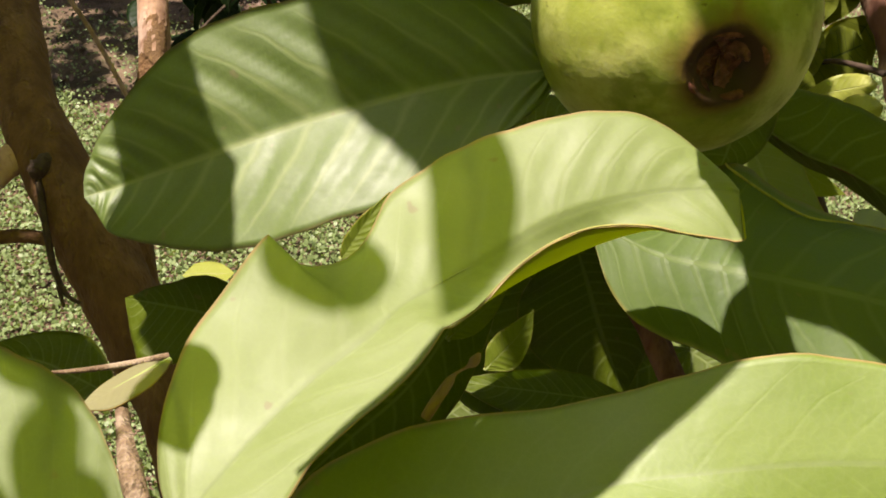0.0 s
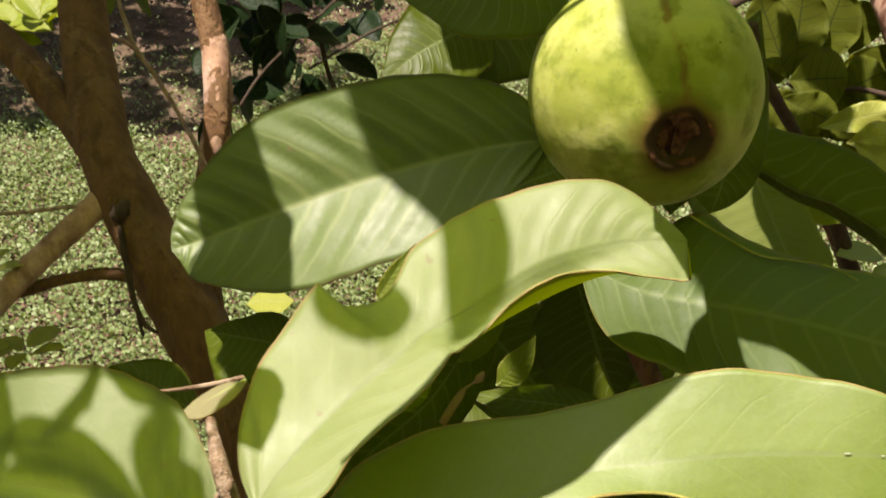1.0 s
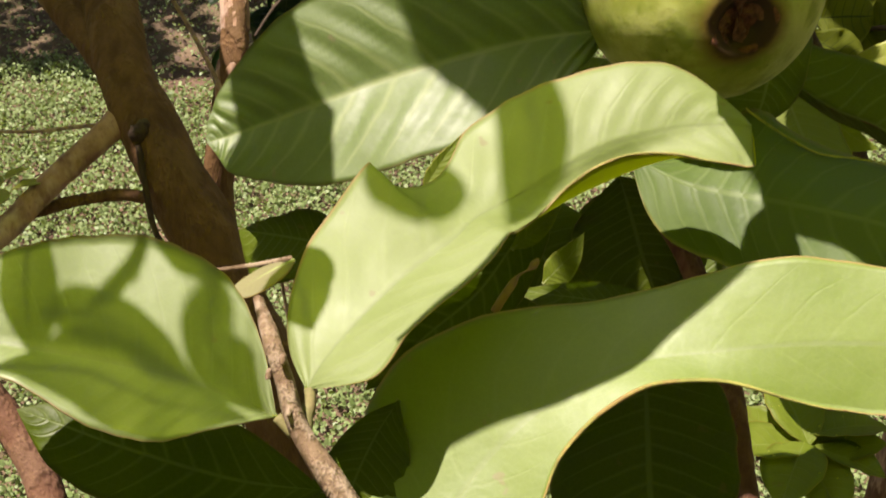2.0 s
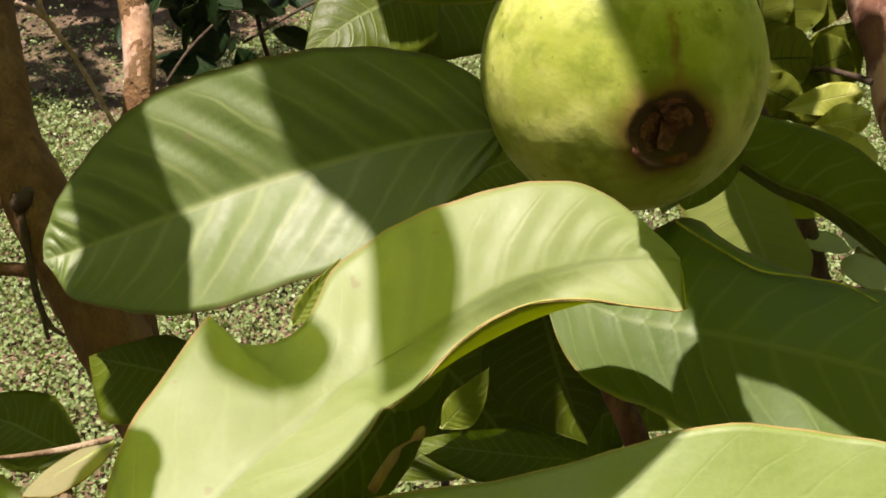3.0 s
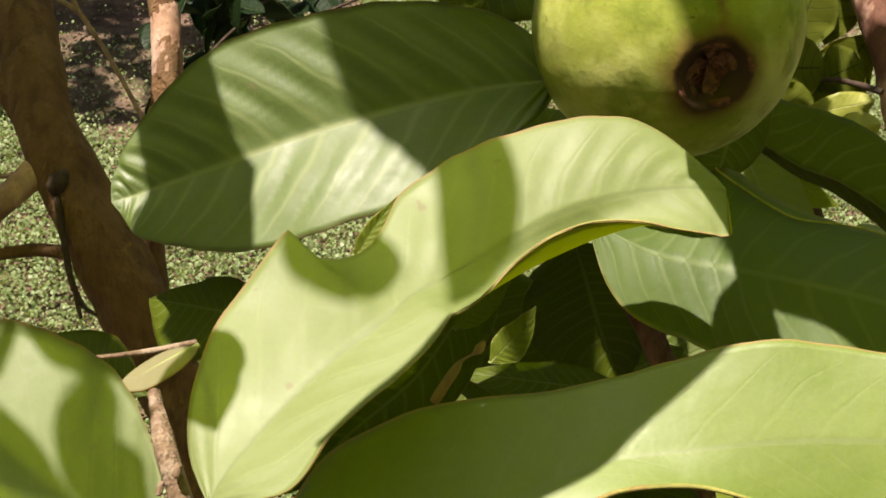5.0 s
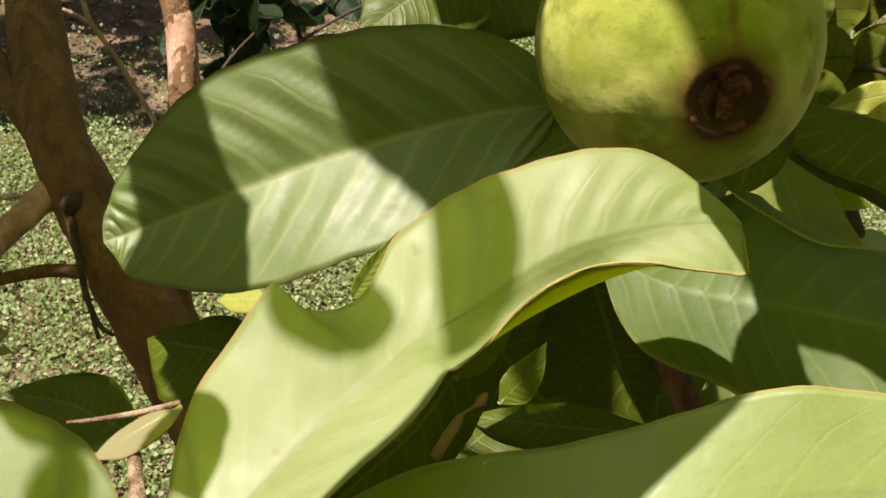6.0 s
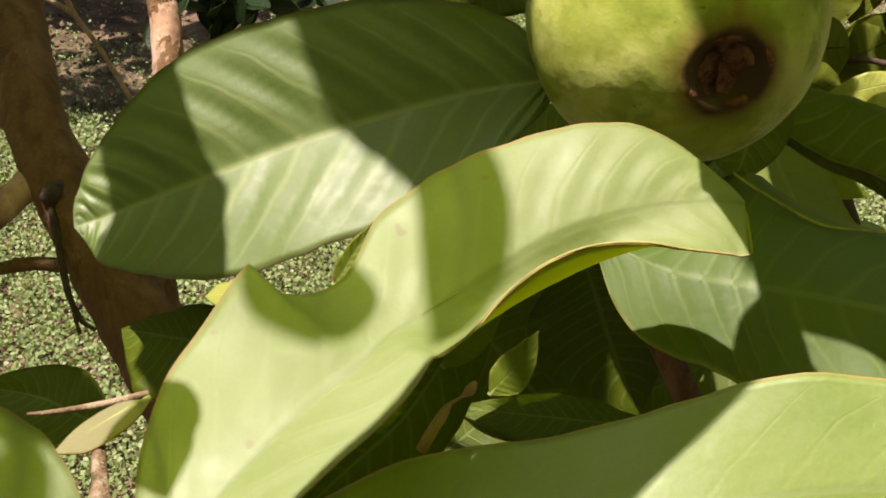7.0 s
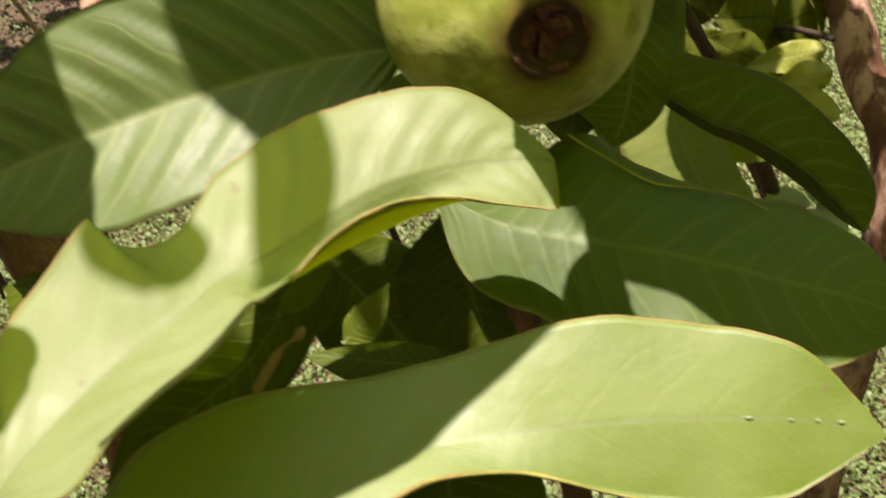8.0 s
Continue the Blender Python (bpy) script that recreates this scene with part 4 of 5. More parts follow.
leaf(shoot, (-0.057, -0.799, 0.598), [
        (0.0142, 0.2048, 1.0872, 0.0000, 0.0000, 0.0000, 0.0000),
        (0.0174, 0.2067, 1.0902, -0.0035, 0.0004, 0.0046, -0.0006),
        (0.0215, 0.2090, 1.0940, -0.0032, 0.0004, 0.0033, -0.0004),
        (0.0250, 0.2122, 1.0991, 0.0000, 0.0000, 0.0000, 0.0000),
    ], MID, nu=24, nv=5, ripple=0.0003, seed=18)
leaf(shoot, (-0.030, -0.811, 0.585), [
        (0.0036, 0.1743, 1.1184, 0.0000, 0.0000, 0.0000, 0.0000),
        (0.0070, 0.1759, 1.1208, -0.0024, 0.0002, 0.0025, -0.0002),
        (0.0112, 0.1778, 1.1239, -0.0024, 0.0002, 0.0021, -0.0002),
        (0.0149, 0.1798, 1.1271, 0.0000, 0.0000, 0.0000, 0.0000),
    ], MID, nu=24, nv=5, ripple=0.0003, seed=19)
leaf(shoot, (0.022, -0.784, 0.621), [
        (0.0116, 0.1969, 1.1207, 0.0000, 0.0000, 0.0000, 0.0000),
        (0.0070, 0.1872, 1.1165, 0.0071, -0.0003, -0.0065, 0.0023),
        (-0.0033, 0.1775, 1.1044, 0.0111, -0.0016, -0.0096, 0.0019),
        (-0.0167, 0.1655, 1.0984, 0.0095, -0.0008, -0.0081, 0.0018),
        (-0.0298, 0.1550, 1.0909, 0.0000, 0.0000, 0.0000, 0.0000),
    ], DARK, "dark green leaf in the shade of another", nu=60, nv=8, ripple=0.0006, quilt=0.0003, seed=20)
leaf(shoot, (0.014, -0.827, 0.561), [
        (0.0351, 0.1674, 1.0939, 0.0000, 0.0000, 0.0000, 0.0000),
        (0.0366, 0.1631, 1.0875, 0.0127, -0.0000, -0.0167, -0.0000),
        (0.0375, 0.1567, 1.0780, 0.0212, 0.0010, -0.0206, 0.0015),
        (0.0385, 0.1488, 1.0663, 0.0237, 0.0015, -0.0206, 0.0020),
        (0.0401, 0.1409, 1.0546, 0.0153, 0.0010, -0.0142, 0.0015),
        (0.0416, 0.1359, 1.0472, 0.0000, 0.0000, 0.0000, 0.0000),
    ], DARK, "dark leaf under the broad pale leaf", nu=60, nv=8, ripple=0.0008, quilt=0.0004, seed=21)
leaf(shoot, (0.014, -0.827, 0.561), [
        (-0.0209, 0.1393, 1.1019, 0.0000, 0.0000, 0.0000, 0.0000),
        (-0.0254, 0.1353, 1.0961, 0.0050, 0.0006, -0.0083, 0.0010),
        (-0.0292, 0.1307, 1.0894, 0.0075, 0.0008, -0.0098, 0.0012),
        (-0.0330, 0.1248, 1.0808, 0.0082, 0.0008, -0.0092, 0.0010),
        (-0.0362, 0.1202, 1.0741, 0.0000, 0.0000, 0.0000, 0.0000),
    ], DARK, nu=40, nv=7, ripple=0.0006, quilt=0.0003, seed=32)
leaf(shoot, (0.258, -0.680, 0.686), [
        (-0.0362, 0.1259, 1.0878, 0.0000, 0.0000, 0.0000, 0.0000),
        (-0.0544, 0.1267, 1.0894, 0.0105, -0.0016, -0.0123, 0.0012),
        (-0.0750, 0.1294, 1.0939, 0.0112, -0.0023, -0.0123, 0.0010),
        (-0.0910, 0.1321, 1.0984, 0.0074, -0.0022, -0.0092, 0.0006),
        (-0.1025, 0.1341, 1.1015, 0.0000, 0.0000, 0.0000, 0.0000),
    ], DARK, nu=40, nv=7, ripple=0.0006, quilt=0.0003, seed=22)
leaf(shoot, (-0.051, -0.799, 0.600), [
        (-0.0027, 0.2741, 1.0710, 0.0000, 0.0000, 0.0000, 0.0000),
        (0.0130, 0.2683, 1.0609, -0.0167, -0.0045, 0.0163, 0.0045),
        (0.0288, 0.2595, 1.0457, -0.0192, -0.0047, 0.0181, 0.0047),
        (0.0446, 0.2487, 1.0271, 0.0000, 0.0000, 0.0000, 0.0000),
    ], DARK, nu=40, nv=7, ripple=0.001, quilt=0.0004, seed=23)
leaf(shoot, (-0.119, -0.804, 0.583), [
        (0.0752, 0.2963, 1.0667, 0.0000, 0.0000, 0.0000, 0.0000),
        (0.0609, 0.2876, 1.0526, -0.0199, 0.0018, 0.0201, 0.0019),
        (0.0415, 0.2708, 1.0446, -0.0194, 0.0008, 0.0210, 0.0015),
        (0.0230, 0.2524, 1.0339, 0.0000, 0.0000, 0.0000, 0.0000),
    ], DARK, nu=40, nv=7, ripple=0.001, quilt=0.0004, seed=24)
leaf(shoot, (-0.133, -0.777, 0.615), [
        (0.0758, 0.2553, 1.0566, 0.0000, 0.0000, 0.0000, 0.0000),
        (0.0616, 0.2481, 1.0548, -0.0091, 0.0025, 0.0094, -0.0025),
        (0.0441, 0.2400, 1.0516, -0.0090, 0.0027, 0.0092, -0.0026),
        (0.0271, 0.2321, 1.0485, 0.0000, 0.0000, 0.0000, 0.0000),
    ], DARK, nu=40, nv=7, ripple=0.001, quilt=0.0004, seed=25)
leaf(shoot, (-0.171, -0.791, 0.588), [
        (0.0509, 0.3192, 1.0279, 0.0000, 0.0000, 0.0000, 0.0000),
        (0.0682, 0.3119, 1.0249, -0.0142, -0.0046, 0.0168, 0.0048),
        (0.0896, 0.3037, 1.0203, -0.0150, -0.0050, 0.0185, 0.0043),
        (0.1092, 0.2883, 1.0133, 0.0000, 0.0000, 0.0000, 0.0000),
    ], DARK, nu=40, nv=7, ripple=0.001, quilt=0.0004, seed=27)
leaf(shoot, (-0.055, -0.772, 0.633), [
        (0.0011, 0.2869, 0.9920, 0.0000, 0.0000, 0.0000, 0.0000),
        (0.0141, 0.2928, 1.0015, -0.0120, -0.0034, 0.0128, 0.0033),
        (0.0290, 0.2987, 1.0109, -0.0132, -0.0033, 0.0141, 0.0032),
        (0.0402, 0.3066, 1.0235, 0.0000, 0.0000, 0.0000, 0.0000),
    ], DARK, nu=40, nv=7, ripple=0.001, quilt=0.0004, seed=28)
leaf(shoot, (-0.075, -0.879, 0.471), [
        (0.0152, 0.3669, 1.0543, 0.0000, 0.0000, 0.0000, 0.0000),
        (0.0295, 0.3709, 1.0616, -0.0149, -0.0057, 0.0136, 0.0056),
        (0.0439, 0.3738, 1.0671, -0.0131, -0.0056, 0.0154, 0.0057),
        (0.0603, 0.3778, 1.0744, 0.0000, 0.0000, 0.0000, 0.0000),
    ], DARK, nu=40, nv=7, ripple=0.001, quilt=0.0004, seed=29)
leaf(shoot, (-0.207, -0.895, 0.394), [
        (0.1730, 0.5796, 1.0627, 0.0000, 0.0000, 0.0000, 0.0000),
        (0.1627, 0.5542, 1.0325, -0.0120, 0.0040, 0.0324, -0.0106),
        (0.1555, 0.5339, 1.0102, -0.0166, 0.0035, 0.0340, -0.0069),
        (0.1459, 0.5109, 0.9929, -0.0148, 0.0044, 0.0280, -0.0098),
        (0.1311, 0.4886, 0.9762, 0.0000, 0.0000, 0.0000, 0.0000),
    ], DARK, "dark green leaf close behind the fruit", nu=50, nv=8, ripple=0.0004, quilt=0.0004, seed=26)
branch("twig", [(0.0094, 0.1679, 1.1205, 0.0002), (0.0092, 0.1676, 1.1200, 0.0007), (0.0084, 0.1670, 1.1190, 0.0010), (0.0072, 0.1669, 1.1178, 0.0003), (0.0052, 0.1667, 1.1164, 0.0003), (0.0041, 0.1663, 1.1148, 0.0009), (0.0020, 0.1654, 1.1114, 0.0011), (-0.0001, 0.1643, 1.1077, 0.0011)], PETIOLE, shoot, "short pale pink broken twig", sides=10, lumps=0.25, seed=33)
branch("twig", [(-0.1163, 0.1471, 1.0979, 0.0036), (-0.1052, 0.1378, 1.0893, 0.0038), (-0.0995, 0.1312, 1.0830, 0.0040), (-0.0941, 0.1207, 1.0745, 0.0042)], BARK_RED, shoot, "thick reddish brown twig", sides=12, lumps=0.15, seed=37)
branch("twig", [(0.0492, 0.2313, 1.0932, 0.0030), (0.0583, 0.2282, 1.0796, 0.0032), (0.0658, 0.2183, 1.0648, 0.0034), (0.0702, 0.2023, 1.0501, 0.0036), (0.0730, 0.1833, 1.0308, 0.0040), (0.0738, 0.1639, 1.0201, 0.0045)], BARK_RED, shoot, "dark reddish brown twig", sides=12, lumps=0.16, seed=34)

# dried droppings on the broad leaf
for spot, size in (((0.0902, 0.1471, 1.1144), (0.0009, 0.00016, 0.00003)), ((0.0978, 0.1466, 1.1142), (0.0005, 0.00014, 0.00003)), ((0.1026, 0.1464, 1.1141), (0.0006, 0.00014, 0.00003)), ((0.1069, 0.1461, 1.1139), (0.0006, 0.0002, 0.00003))):
    bm = bmesh.new()
    bmesh.ops.create_icosphere(bm, subdivisions=2, radius=1.0)
    for v in bm.verts:
        v.co = Vector([c * k * (1 + 0.35 * noise.noise(v.co * 2.0 + Vector(spot) * 900)) for c, k in zip(v.co, size)])
        v.co = pose(*spot, 43, 0, 0) @ v.co
    for f in bm.faces:
        f.smooth = True
    dropping = bpy.data.meshes.new("dropping")
    bm.to_mesh(dropping)
    bm.free()
    link("dropping", dropping, CHALK, shoot, "dried white dropping")

# ---- unseen branch added overhead, its leaves shaped to shade those below ----
above = thing("guava_branch", "unseen leafy branch added overhead to cast leaf shadows", "branch")
leaf(above, (0.000, 0.000, 1.000), [
        (-0.1284, 0.2597, 1.3893, 0.0000, 0.0000, 0.0000, 0.0000),
        (-0.1335, 0.2507, 1.3746, -0.0117, 0.0025, 0.0090, 0.0003),
        (-0.1316, 0.2357, 1.3494, -0.0161, 0.0100, 0.0060, -0.0020),
        (-0.1234, 0.2203, 1.3369, -0.0145, 0.0129, 0.0110, -0.0050),
        (-0.1060, 0.1971, 1.3269, 0.0000, 0.0000, 0.0000, 0.0000),
    ], SHADE, nu=40, nv=7, ripple=0.0008, seed=41)
leaf(above, (0.000, 0.000, 1.000), [
        (-0.1319, 0.2505, 1.5102, 0.0000, 0.0000, 0.0000, 0.0000),
        (-0.1114, 0.2403, 1.4984, 0.0118, -0.0103, -0.0217, 0.0172),
        (-0.0979, 0.2292, 1.4872, 0.0150, -0.0094, -0.0299, 0.0172),
        (-0.0896, 0.2139, 1.4769, 0.0115, -0.0051, -0.0168, 0.0075),
        (-0.0853, 0.1864, 1.4698, 0.0000, 0.0000, 0.0000, 0.0000),
    ], SHADE, nu=40, nv=7, ripple=0.0008, seed=42)
leaf(above, (0.000, 0.000, 1.000), [
        (-0.0868, 0.1938, 1.4812, 0.0000, 0.0000, 0.0000, 0.0000),
        (-0.0850, 0.1835, 1.4736, 0.0071, -0.0006, -0.0066, -0.0009),
        (-0.0826, 0.1708, 1.4679, 0.0091, -0.0006, -0.0077, 0.0010),
        (-0.0852, 0.1585, 1.4611, 0.0058, 0.0001, -0.0057, -0.0001),
        (-0.0869, 0.1460, 1.4500, 0.0000, 0.0000, 0.0000, 0.0000),
    ], SHADE_CLEAR, nu=40, nv=7, ripple=0.0004, seed=43)
leaf(above, (0.000, 0.000, 1.000), [
        (-0.1093, 0.1704, 1.4680, 0.0000, 0.0000, 0.0000, 0.0000),
        (-0.1089, 0.1600, 1.4623, 0.0107, -0.0016, -0.0095, -0.0005),
        (-0.1075, 0.1522, 1.4570, 0.0096, -0.0007, -0.0091, 0.0004),
        (-0.1065, 0.1464, 1.4532, 0.0000, 0.0000, 0.0000, 0.0000),
    ], SHADE_CLEAR, nu=40, nv=7, ripple=0.0004, seed=44)
leaf(above, (0.000, 0.000, 1.000), [
        (-0.0927, 0.1501, 1.2909, 0.0000, 0.0000, 0.0000, 0.0000),
        (-0.0890, 0.1459, 1.2876, -0.0072, 0.0032, 0.0053, -0.0033),
        (-0.0859, 0.1396, 1.2828, -0.0058, 0.0021, 0.0071, -0.0033),
        (-0.0831, 0.1319, 1.2795, 0.0000, 0.0000, 0.0000, 0.0000),
    ], SHADE_CLEAR, nu=30, nv=5, ripple=0.0004, seed=45)
leaf(above, (0.000, 0.000, 1.000), [
        (-0.0792, 0.2482, 1.6257, 0.0000, 0.0000, 0.0000, 0.0000),
        (-0.0574, 0.2195, 1.6161, 0.0231, -0.0049, -0.0733, 0.0032),
        (-0.0467, 0.2111, 1.6017, 0.0259, -0.0117, -0.0617, 0.0234),
        (-0.0415, 0.2098, 1.5838, 0.0219, -0.0160, -0.0405, 0.0342),
        (-0.0397, 0.2080, 1.5670, 0.0000, 0.0000, 0.0000, 0.0000),
    ], SHADE, nu=40, nv=7, ripple=0.0008, seed=46)
leaf(above, (0.000, 0.000, 1.000), [
        (0.0364, 0.2231, 1.2580, 0.0000, 0.0000, 0.0000, 0.0000),
        (0.0472, 0.2098, 1.2530, -0.0312, 0.0081, 0.0215, -0.0024),
        (0.0581, 0.2002, 1.2482, -0.0413, 0.0154, 0.0155, -0.0041),
        (0.0778, 0.1892, 1.2410, -0.0389, 0.0150, 0.0159, -0.0061),
        (0.1052, 0.1748, 1.2297, 0.0000, 0.0000, 0.0000, 0.0000),
    ], SHADE, nu=40, nv=7, ripple=0.0008, seed=47)
leaf(above, (0.000, 0.000, 1.000), [
        (-0.1121, 0.1382, 1.2920, 0.0000, 0.0000, 0.0000, 0.0000),
        (-0.1137, 0.1337, 1.2920, -0.0010, 0.0002, 0.0010, 0.0002),
        (-0.1158, 0.1299, 1.2920, -0.0013, 0.0002, 0.0013, 0.0002),
        (-0.1209, 0.1250, 1.2920, -0.0014, 0.0002, 0.0014, 0.0002),
        (-0.1265, 0.1211, 1.2920, 0.0000, 0.0000, 0.0000, 0.0000),
    ], SHADE_CLEAR, nu=40, nv=7, ripple=0.0004, seed=48)
leaf(above, (0.000, 0.000, 1.000), [
        (-0.1449, 0.1068, 1.3040, 0.0000, 0.0000, 0.0000, 0.0000),
        (-0.1308, 0.1113, 1.3040, -0.0077, 0.0012, 0.0077, 0.0012),
        (-0.1162, 0.1078, 1.3040, -0.0077, 0.0012, 0.0077, 0.0012),
        (-0.1008, 0.1083, 1.3040, 0.0000, 0.0000, 0.0000, 0.0000),
    ], SHADE_CLEAR, nu=40, nv=7, ripple=0.0004, seed=49)
leaf(above, (0.000, 0.000, 1.000), [
        (-0.1406, 0.1187, 1.3160, 0.0000, 0.0000, 0.0000, 0.0000),
        (-0.1340, 0.1200, 1.3160, -0.0040, 0.0006, 0.0040, 0.0006),
        (-0.1257, 0.1194, 1.3160, -0.0038, 0.0006, 0.0038, 0.0006),
        (-0.1198, 0.1153, 1.3160, -0.0038, 0.0006, 0.0038, 0.0006),
        (-0.1130, 0.1119, 1.3160, 0.0000, 0.0000, 0.0000, 0.0000),
    ], SHADE_CLEAR, nu=40, nv=7, ripple=0.0004, seed=63)
leaf(above, (0.000, 0.000, 1.000), [
        (-0.1231, 0.1340, 1.3300, 0.0000, 0.0000, 0.0000, 0.0000),
        (-0.1177, 0.1322, 1.3300, -0.0043, 0.0007, 0.0043, 0.0007),
        (-0.1117, 0.1312, 1.3300, -0.0030, 0.0005, 0.0030, 0.0005),
        (-0.1054, 0.1292, 1.3300, 0.0000, 0.0000, 0.0000, 0.0000),
    ], SHADE_CLEAR, nu=40, nv=7, ripple=0.0004, seed=64)
leaf(above, (0.000, 0.000, 1.000), [
        (-0.0548, 0.1261, 1.2461, 0.0000, 0.0000, 0.0000, 0.0000),
        (-0.0438, 0.1329, 1.2535, -0.0038, 0.0026, 0.0038, -0.0025),
        (-0.0317, 0.1379, 1.2591, -0.0098, 0.0078, 0.0068, -0.0041),
        (-0.0207, 0.1433, 1.2644, -0.0143, 0.0103, 0.0096, -0.0058),
        (-0.0103, 0.1490, 1.2701, -0.0093, 0.0067, 0.0075, -0.0053),
        (0.0002, 0.1532, 1.2745, -0.0046, 0.0040, 0.0050, -0.0038),
        (0.0150, 0.1571, 1.2794, 0.0000, 0.0000, 0.0000, 0.0000),
    ], SHADE, nu=40, nv=7, ripple=0.0008, seed=51)
leaf(above, (0.000, 0.000, 1.000), [
        (0.0669, 0.4035, 1.2693, 0.0000, 0.0000, 0.0000, 0.0000),
        (0.0953, 0.3892, 1.2494, 0.0211, -0.0150, -0.0258, 0.0218),
        (0.1199, 0.3731, 1.2354, 0.0181, -0.0188, -0.0277, 0.0235),
        (0.1458, 0.3602, 1.2174, 0.0156, -0.0170, -0.0246, 0.0194),
        (0.1672, 0.3451, 1.1958, 0.0000, 0.0000, 0.0000, 0.0000),
    ], SHADE, nu=40, nv=7, ripple=0.0008, seed=53)
leaf(above, (0.000, 0.000, 1.000), [
        (-0.1260, 0.1352, 1.2800, 0.0000, 0.0000, 0.0000, 0.0000),
        (-0.1309, 0.1289, 1.2800, -0.0046, 0.0007, 0.0046, 0.0007),
        (-0.1326, 0.1207, 1.2800, -0.0048, 0.0007, 0.0048, 0.0007),
        (-0.1328, 0.1136, 1.2800, 0.0000, 0.0000, 0.0000, 0.0000),
    ], SHADE_CLEAR, nu=40, nv=7, ripple=0.0004, seed=54)
leaf(above, (0.000, 0.000, 1.000), [
        (0.0022, 0.2785, 1.2875, 0.0000, 0.0000, 0.0000, 0.0000),
        (-0.0085, 0.2642, 1.2834, 0.0144, 0.0088, -0.0206, -0.0091),
        (-0.0216, 0.2604, 1.2813, 0.0210, 0.0117, -0.0241, -0.0109),
        (-0.0428, 0.2592, 1.2800, 0.0000, 0.0000, 0.0000, 0.0000),
    ], SHADE, nu=40, nv=7, ripple=0.0008, seed=55)
leaf(above, (0.000, 0.000, 1.000), [
        (-0.0001, 0.3254, 1.2997, 0.0000, 0.0000, 0.0000, 0.0000),
        (-0.0143, 0.3076, 1.2898, 0.0150, 0.0149, -0.0182, -0.0159),
        (-0.0258, 0.2959, 1.2803, 0.0126, 0.0074, -0.0125, -0.0066),
        (-0.0333, 0.2834, 1.2694, 0.0000, 0.0000, 0.0000, 0.0000),
    ], SHADE, nu=40, nv=7, ripple=0.0008, seed=56)
leaf(above, (0.000, 0.000, 1.000), [
        (-0.1370, 0.2210, 1.3130, 0.0000, 0.0000, 0.0000, 0.0000),
        (-0.1270, 0.2208, 1.3165, -0.0110, 0.0080, 0.0150, -0.0100),
        (-0.1160, 0.2190, 1.3230, -0.0089, 0.0085, 0.0165, -0.0095),
        (-0.1046, 0.2147, 1.3276, 0.0000, 0.0000, 0.0000, 0.0000),
    ], SHADE, nu=40, nv=7, ripple=0.0008, seed=57)
leaf(above, (0.000, 0.000, 1.000), [
        (0.1120, 0.4750, 1.2000, 0.0000, 0.0000, 0.0000, 0.0000),
        (0.1130, 0.4450, 1.2000, -0.0190, 0.0030, 0.0190, 0.0030),
        (0.1160, 0.4150, 1.2020, -0.0190, 0.0030, 0.0190, 0.0030),
        (0.1200, 0.3850, 1.2050, 0.0000, 0.0000, 0.0000, 0.0000),
    ], SHADE, nu=40, nv=7, ripple=0.0008, seed=65)
leaf(above, (0.000, 0.000, 1.000), [
        (0.0240, 0.3790, 1.2500, 0.0000, 0.0000, 0.0000, 0.0000),
        (0.0440, 0.3660, 1.2520, -0.0284, 0.0041, 0.0284, 0.0041),
        (0.0600, 0.3520, 1.2520, -0.0338, 0.0054, 0.0338, 0.0054),
        (0.0760, 0.3360, 1.2500, -0.0216, 0.0041, 0.0216, 0.0041),
        (0.0890, 0.3240, 1.2460, 0.0000, 0.0000, 0.0000, 0.0000),
    ], SHADE, nu=40, nv=7, ripple=0.0008, seed=66)
leaf(above, (0.000, 0.000, 1.000), [
        (0.1055, 0.5744, 1.3105, 0.0000, 0.0000, 0.0000, 0.0000),
        (0.0893, 0.5460, 1.2754, -0.0303, -0.0042, 0.0388, -0.0033),
        (0.0821, 0.5240, 1.2506, -0.0335, -0.0014, 0.0404, -0.0022),
        (0.0740, 0.4979, 1.2285, -0.0302, -0.0034, 0.0373, 0.0004),
        (0.0577, 0.4696, 1.2026, 0.0000, 0.0000, 0.0000, 0.0000),
    ], SHADE, nu=40, nv=7, ripple=0.0008, seed=60)
leaf(above, (0.000, 0.000, 1.000), [
        (-0.0315, 0.3589, 1.1950, 0.0000, 0.0000, 0.0000, 0.0000),
        (-0.0110, 0.3649, 1.2059, -0.0156, 0.0130, 0.0148, -0.0120),
        (0.0033, 0.3678, 1.2114, -0.0139, 0.0109, 0.0158, -0.0135),
        (0.0259, 0.3738, 1.2223, 0.0000, 0.0000, 0.0000, 0.0000),
    ], SHADE, nu=40, nv=7, ripple=0.0008, seed=61)
leaf(above, (0.000, 0.000, 1.000), [
        (-0.1157, 0.1314, 1.3400, 0.0000, 0.0000, 0.0000, 0.0000),
        (-0.1152, 0.1257, 1.3400, -0.0029, 0.0004, 0.0029, 0.0004),
        (-0.1174, 0.1192, 1.3400, -0.0049, 0.0008, 0.0049, 0.0008),
        (-0.1143, 0.1144, 1.3400, -0.0062, 0.0009, 0.0062, 0.0009),
        (-0.1085, 0.1094, 1.3400, 0.0000, 0.0000, 0.0000, 0.0000),
    ], SHADE_CLEAR, nu=40, nv=7, ripple=0.0004, seed=62)
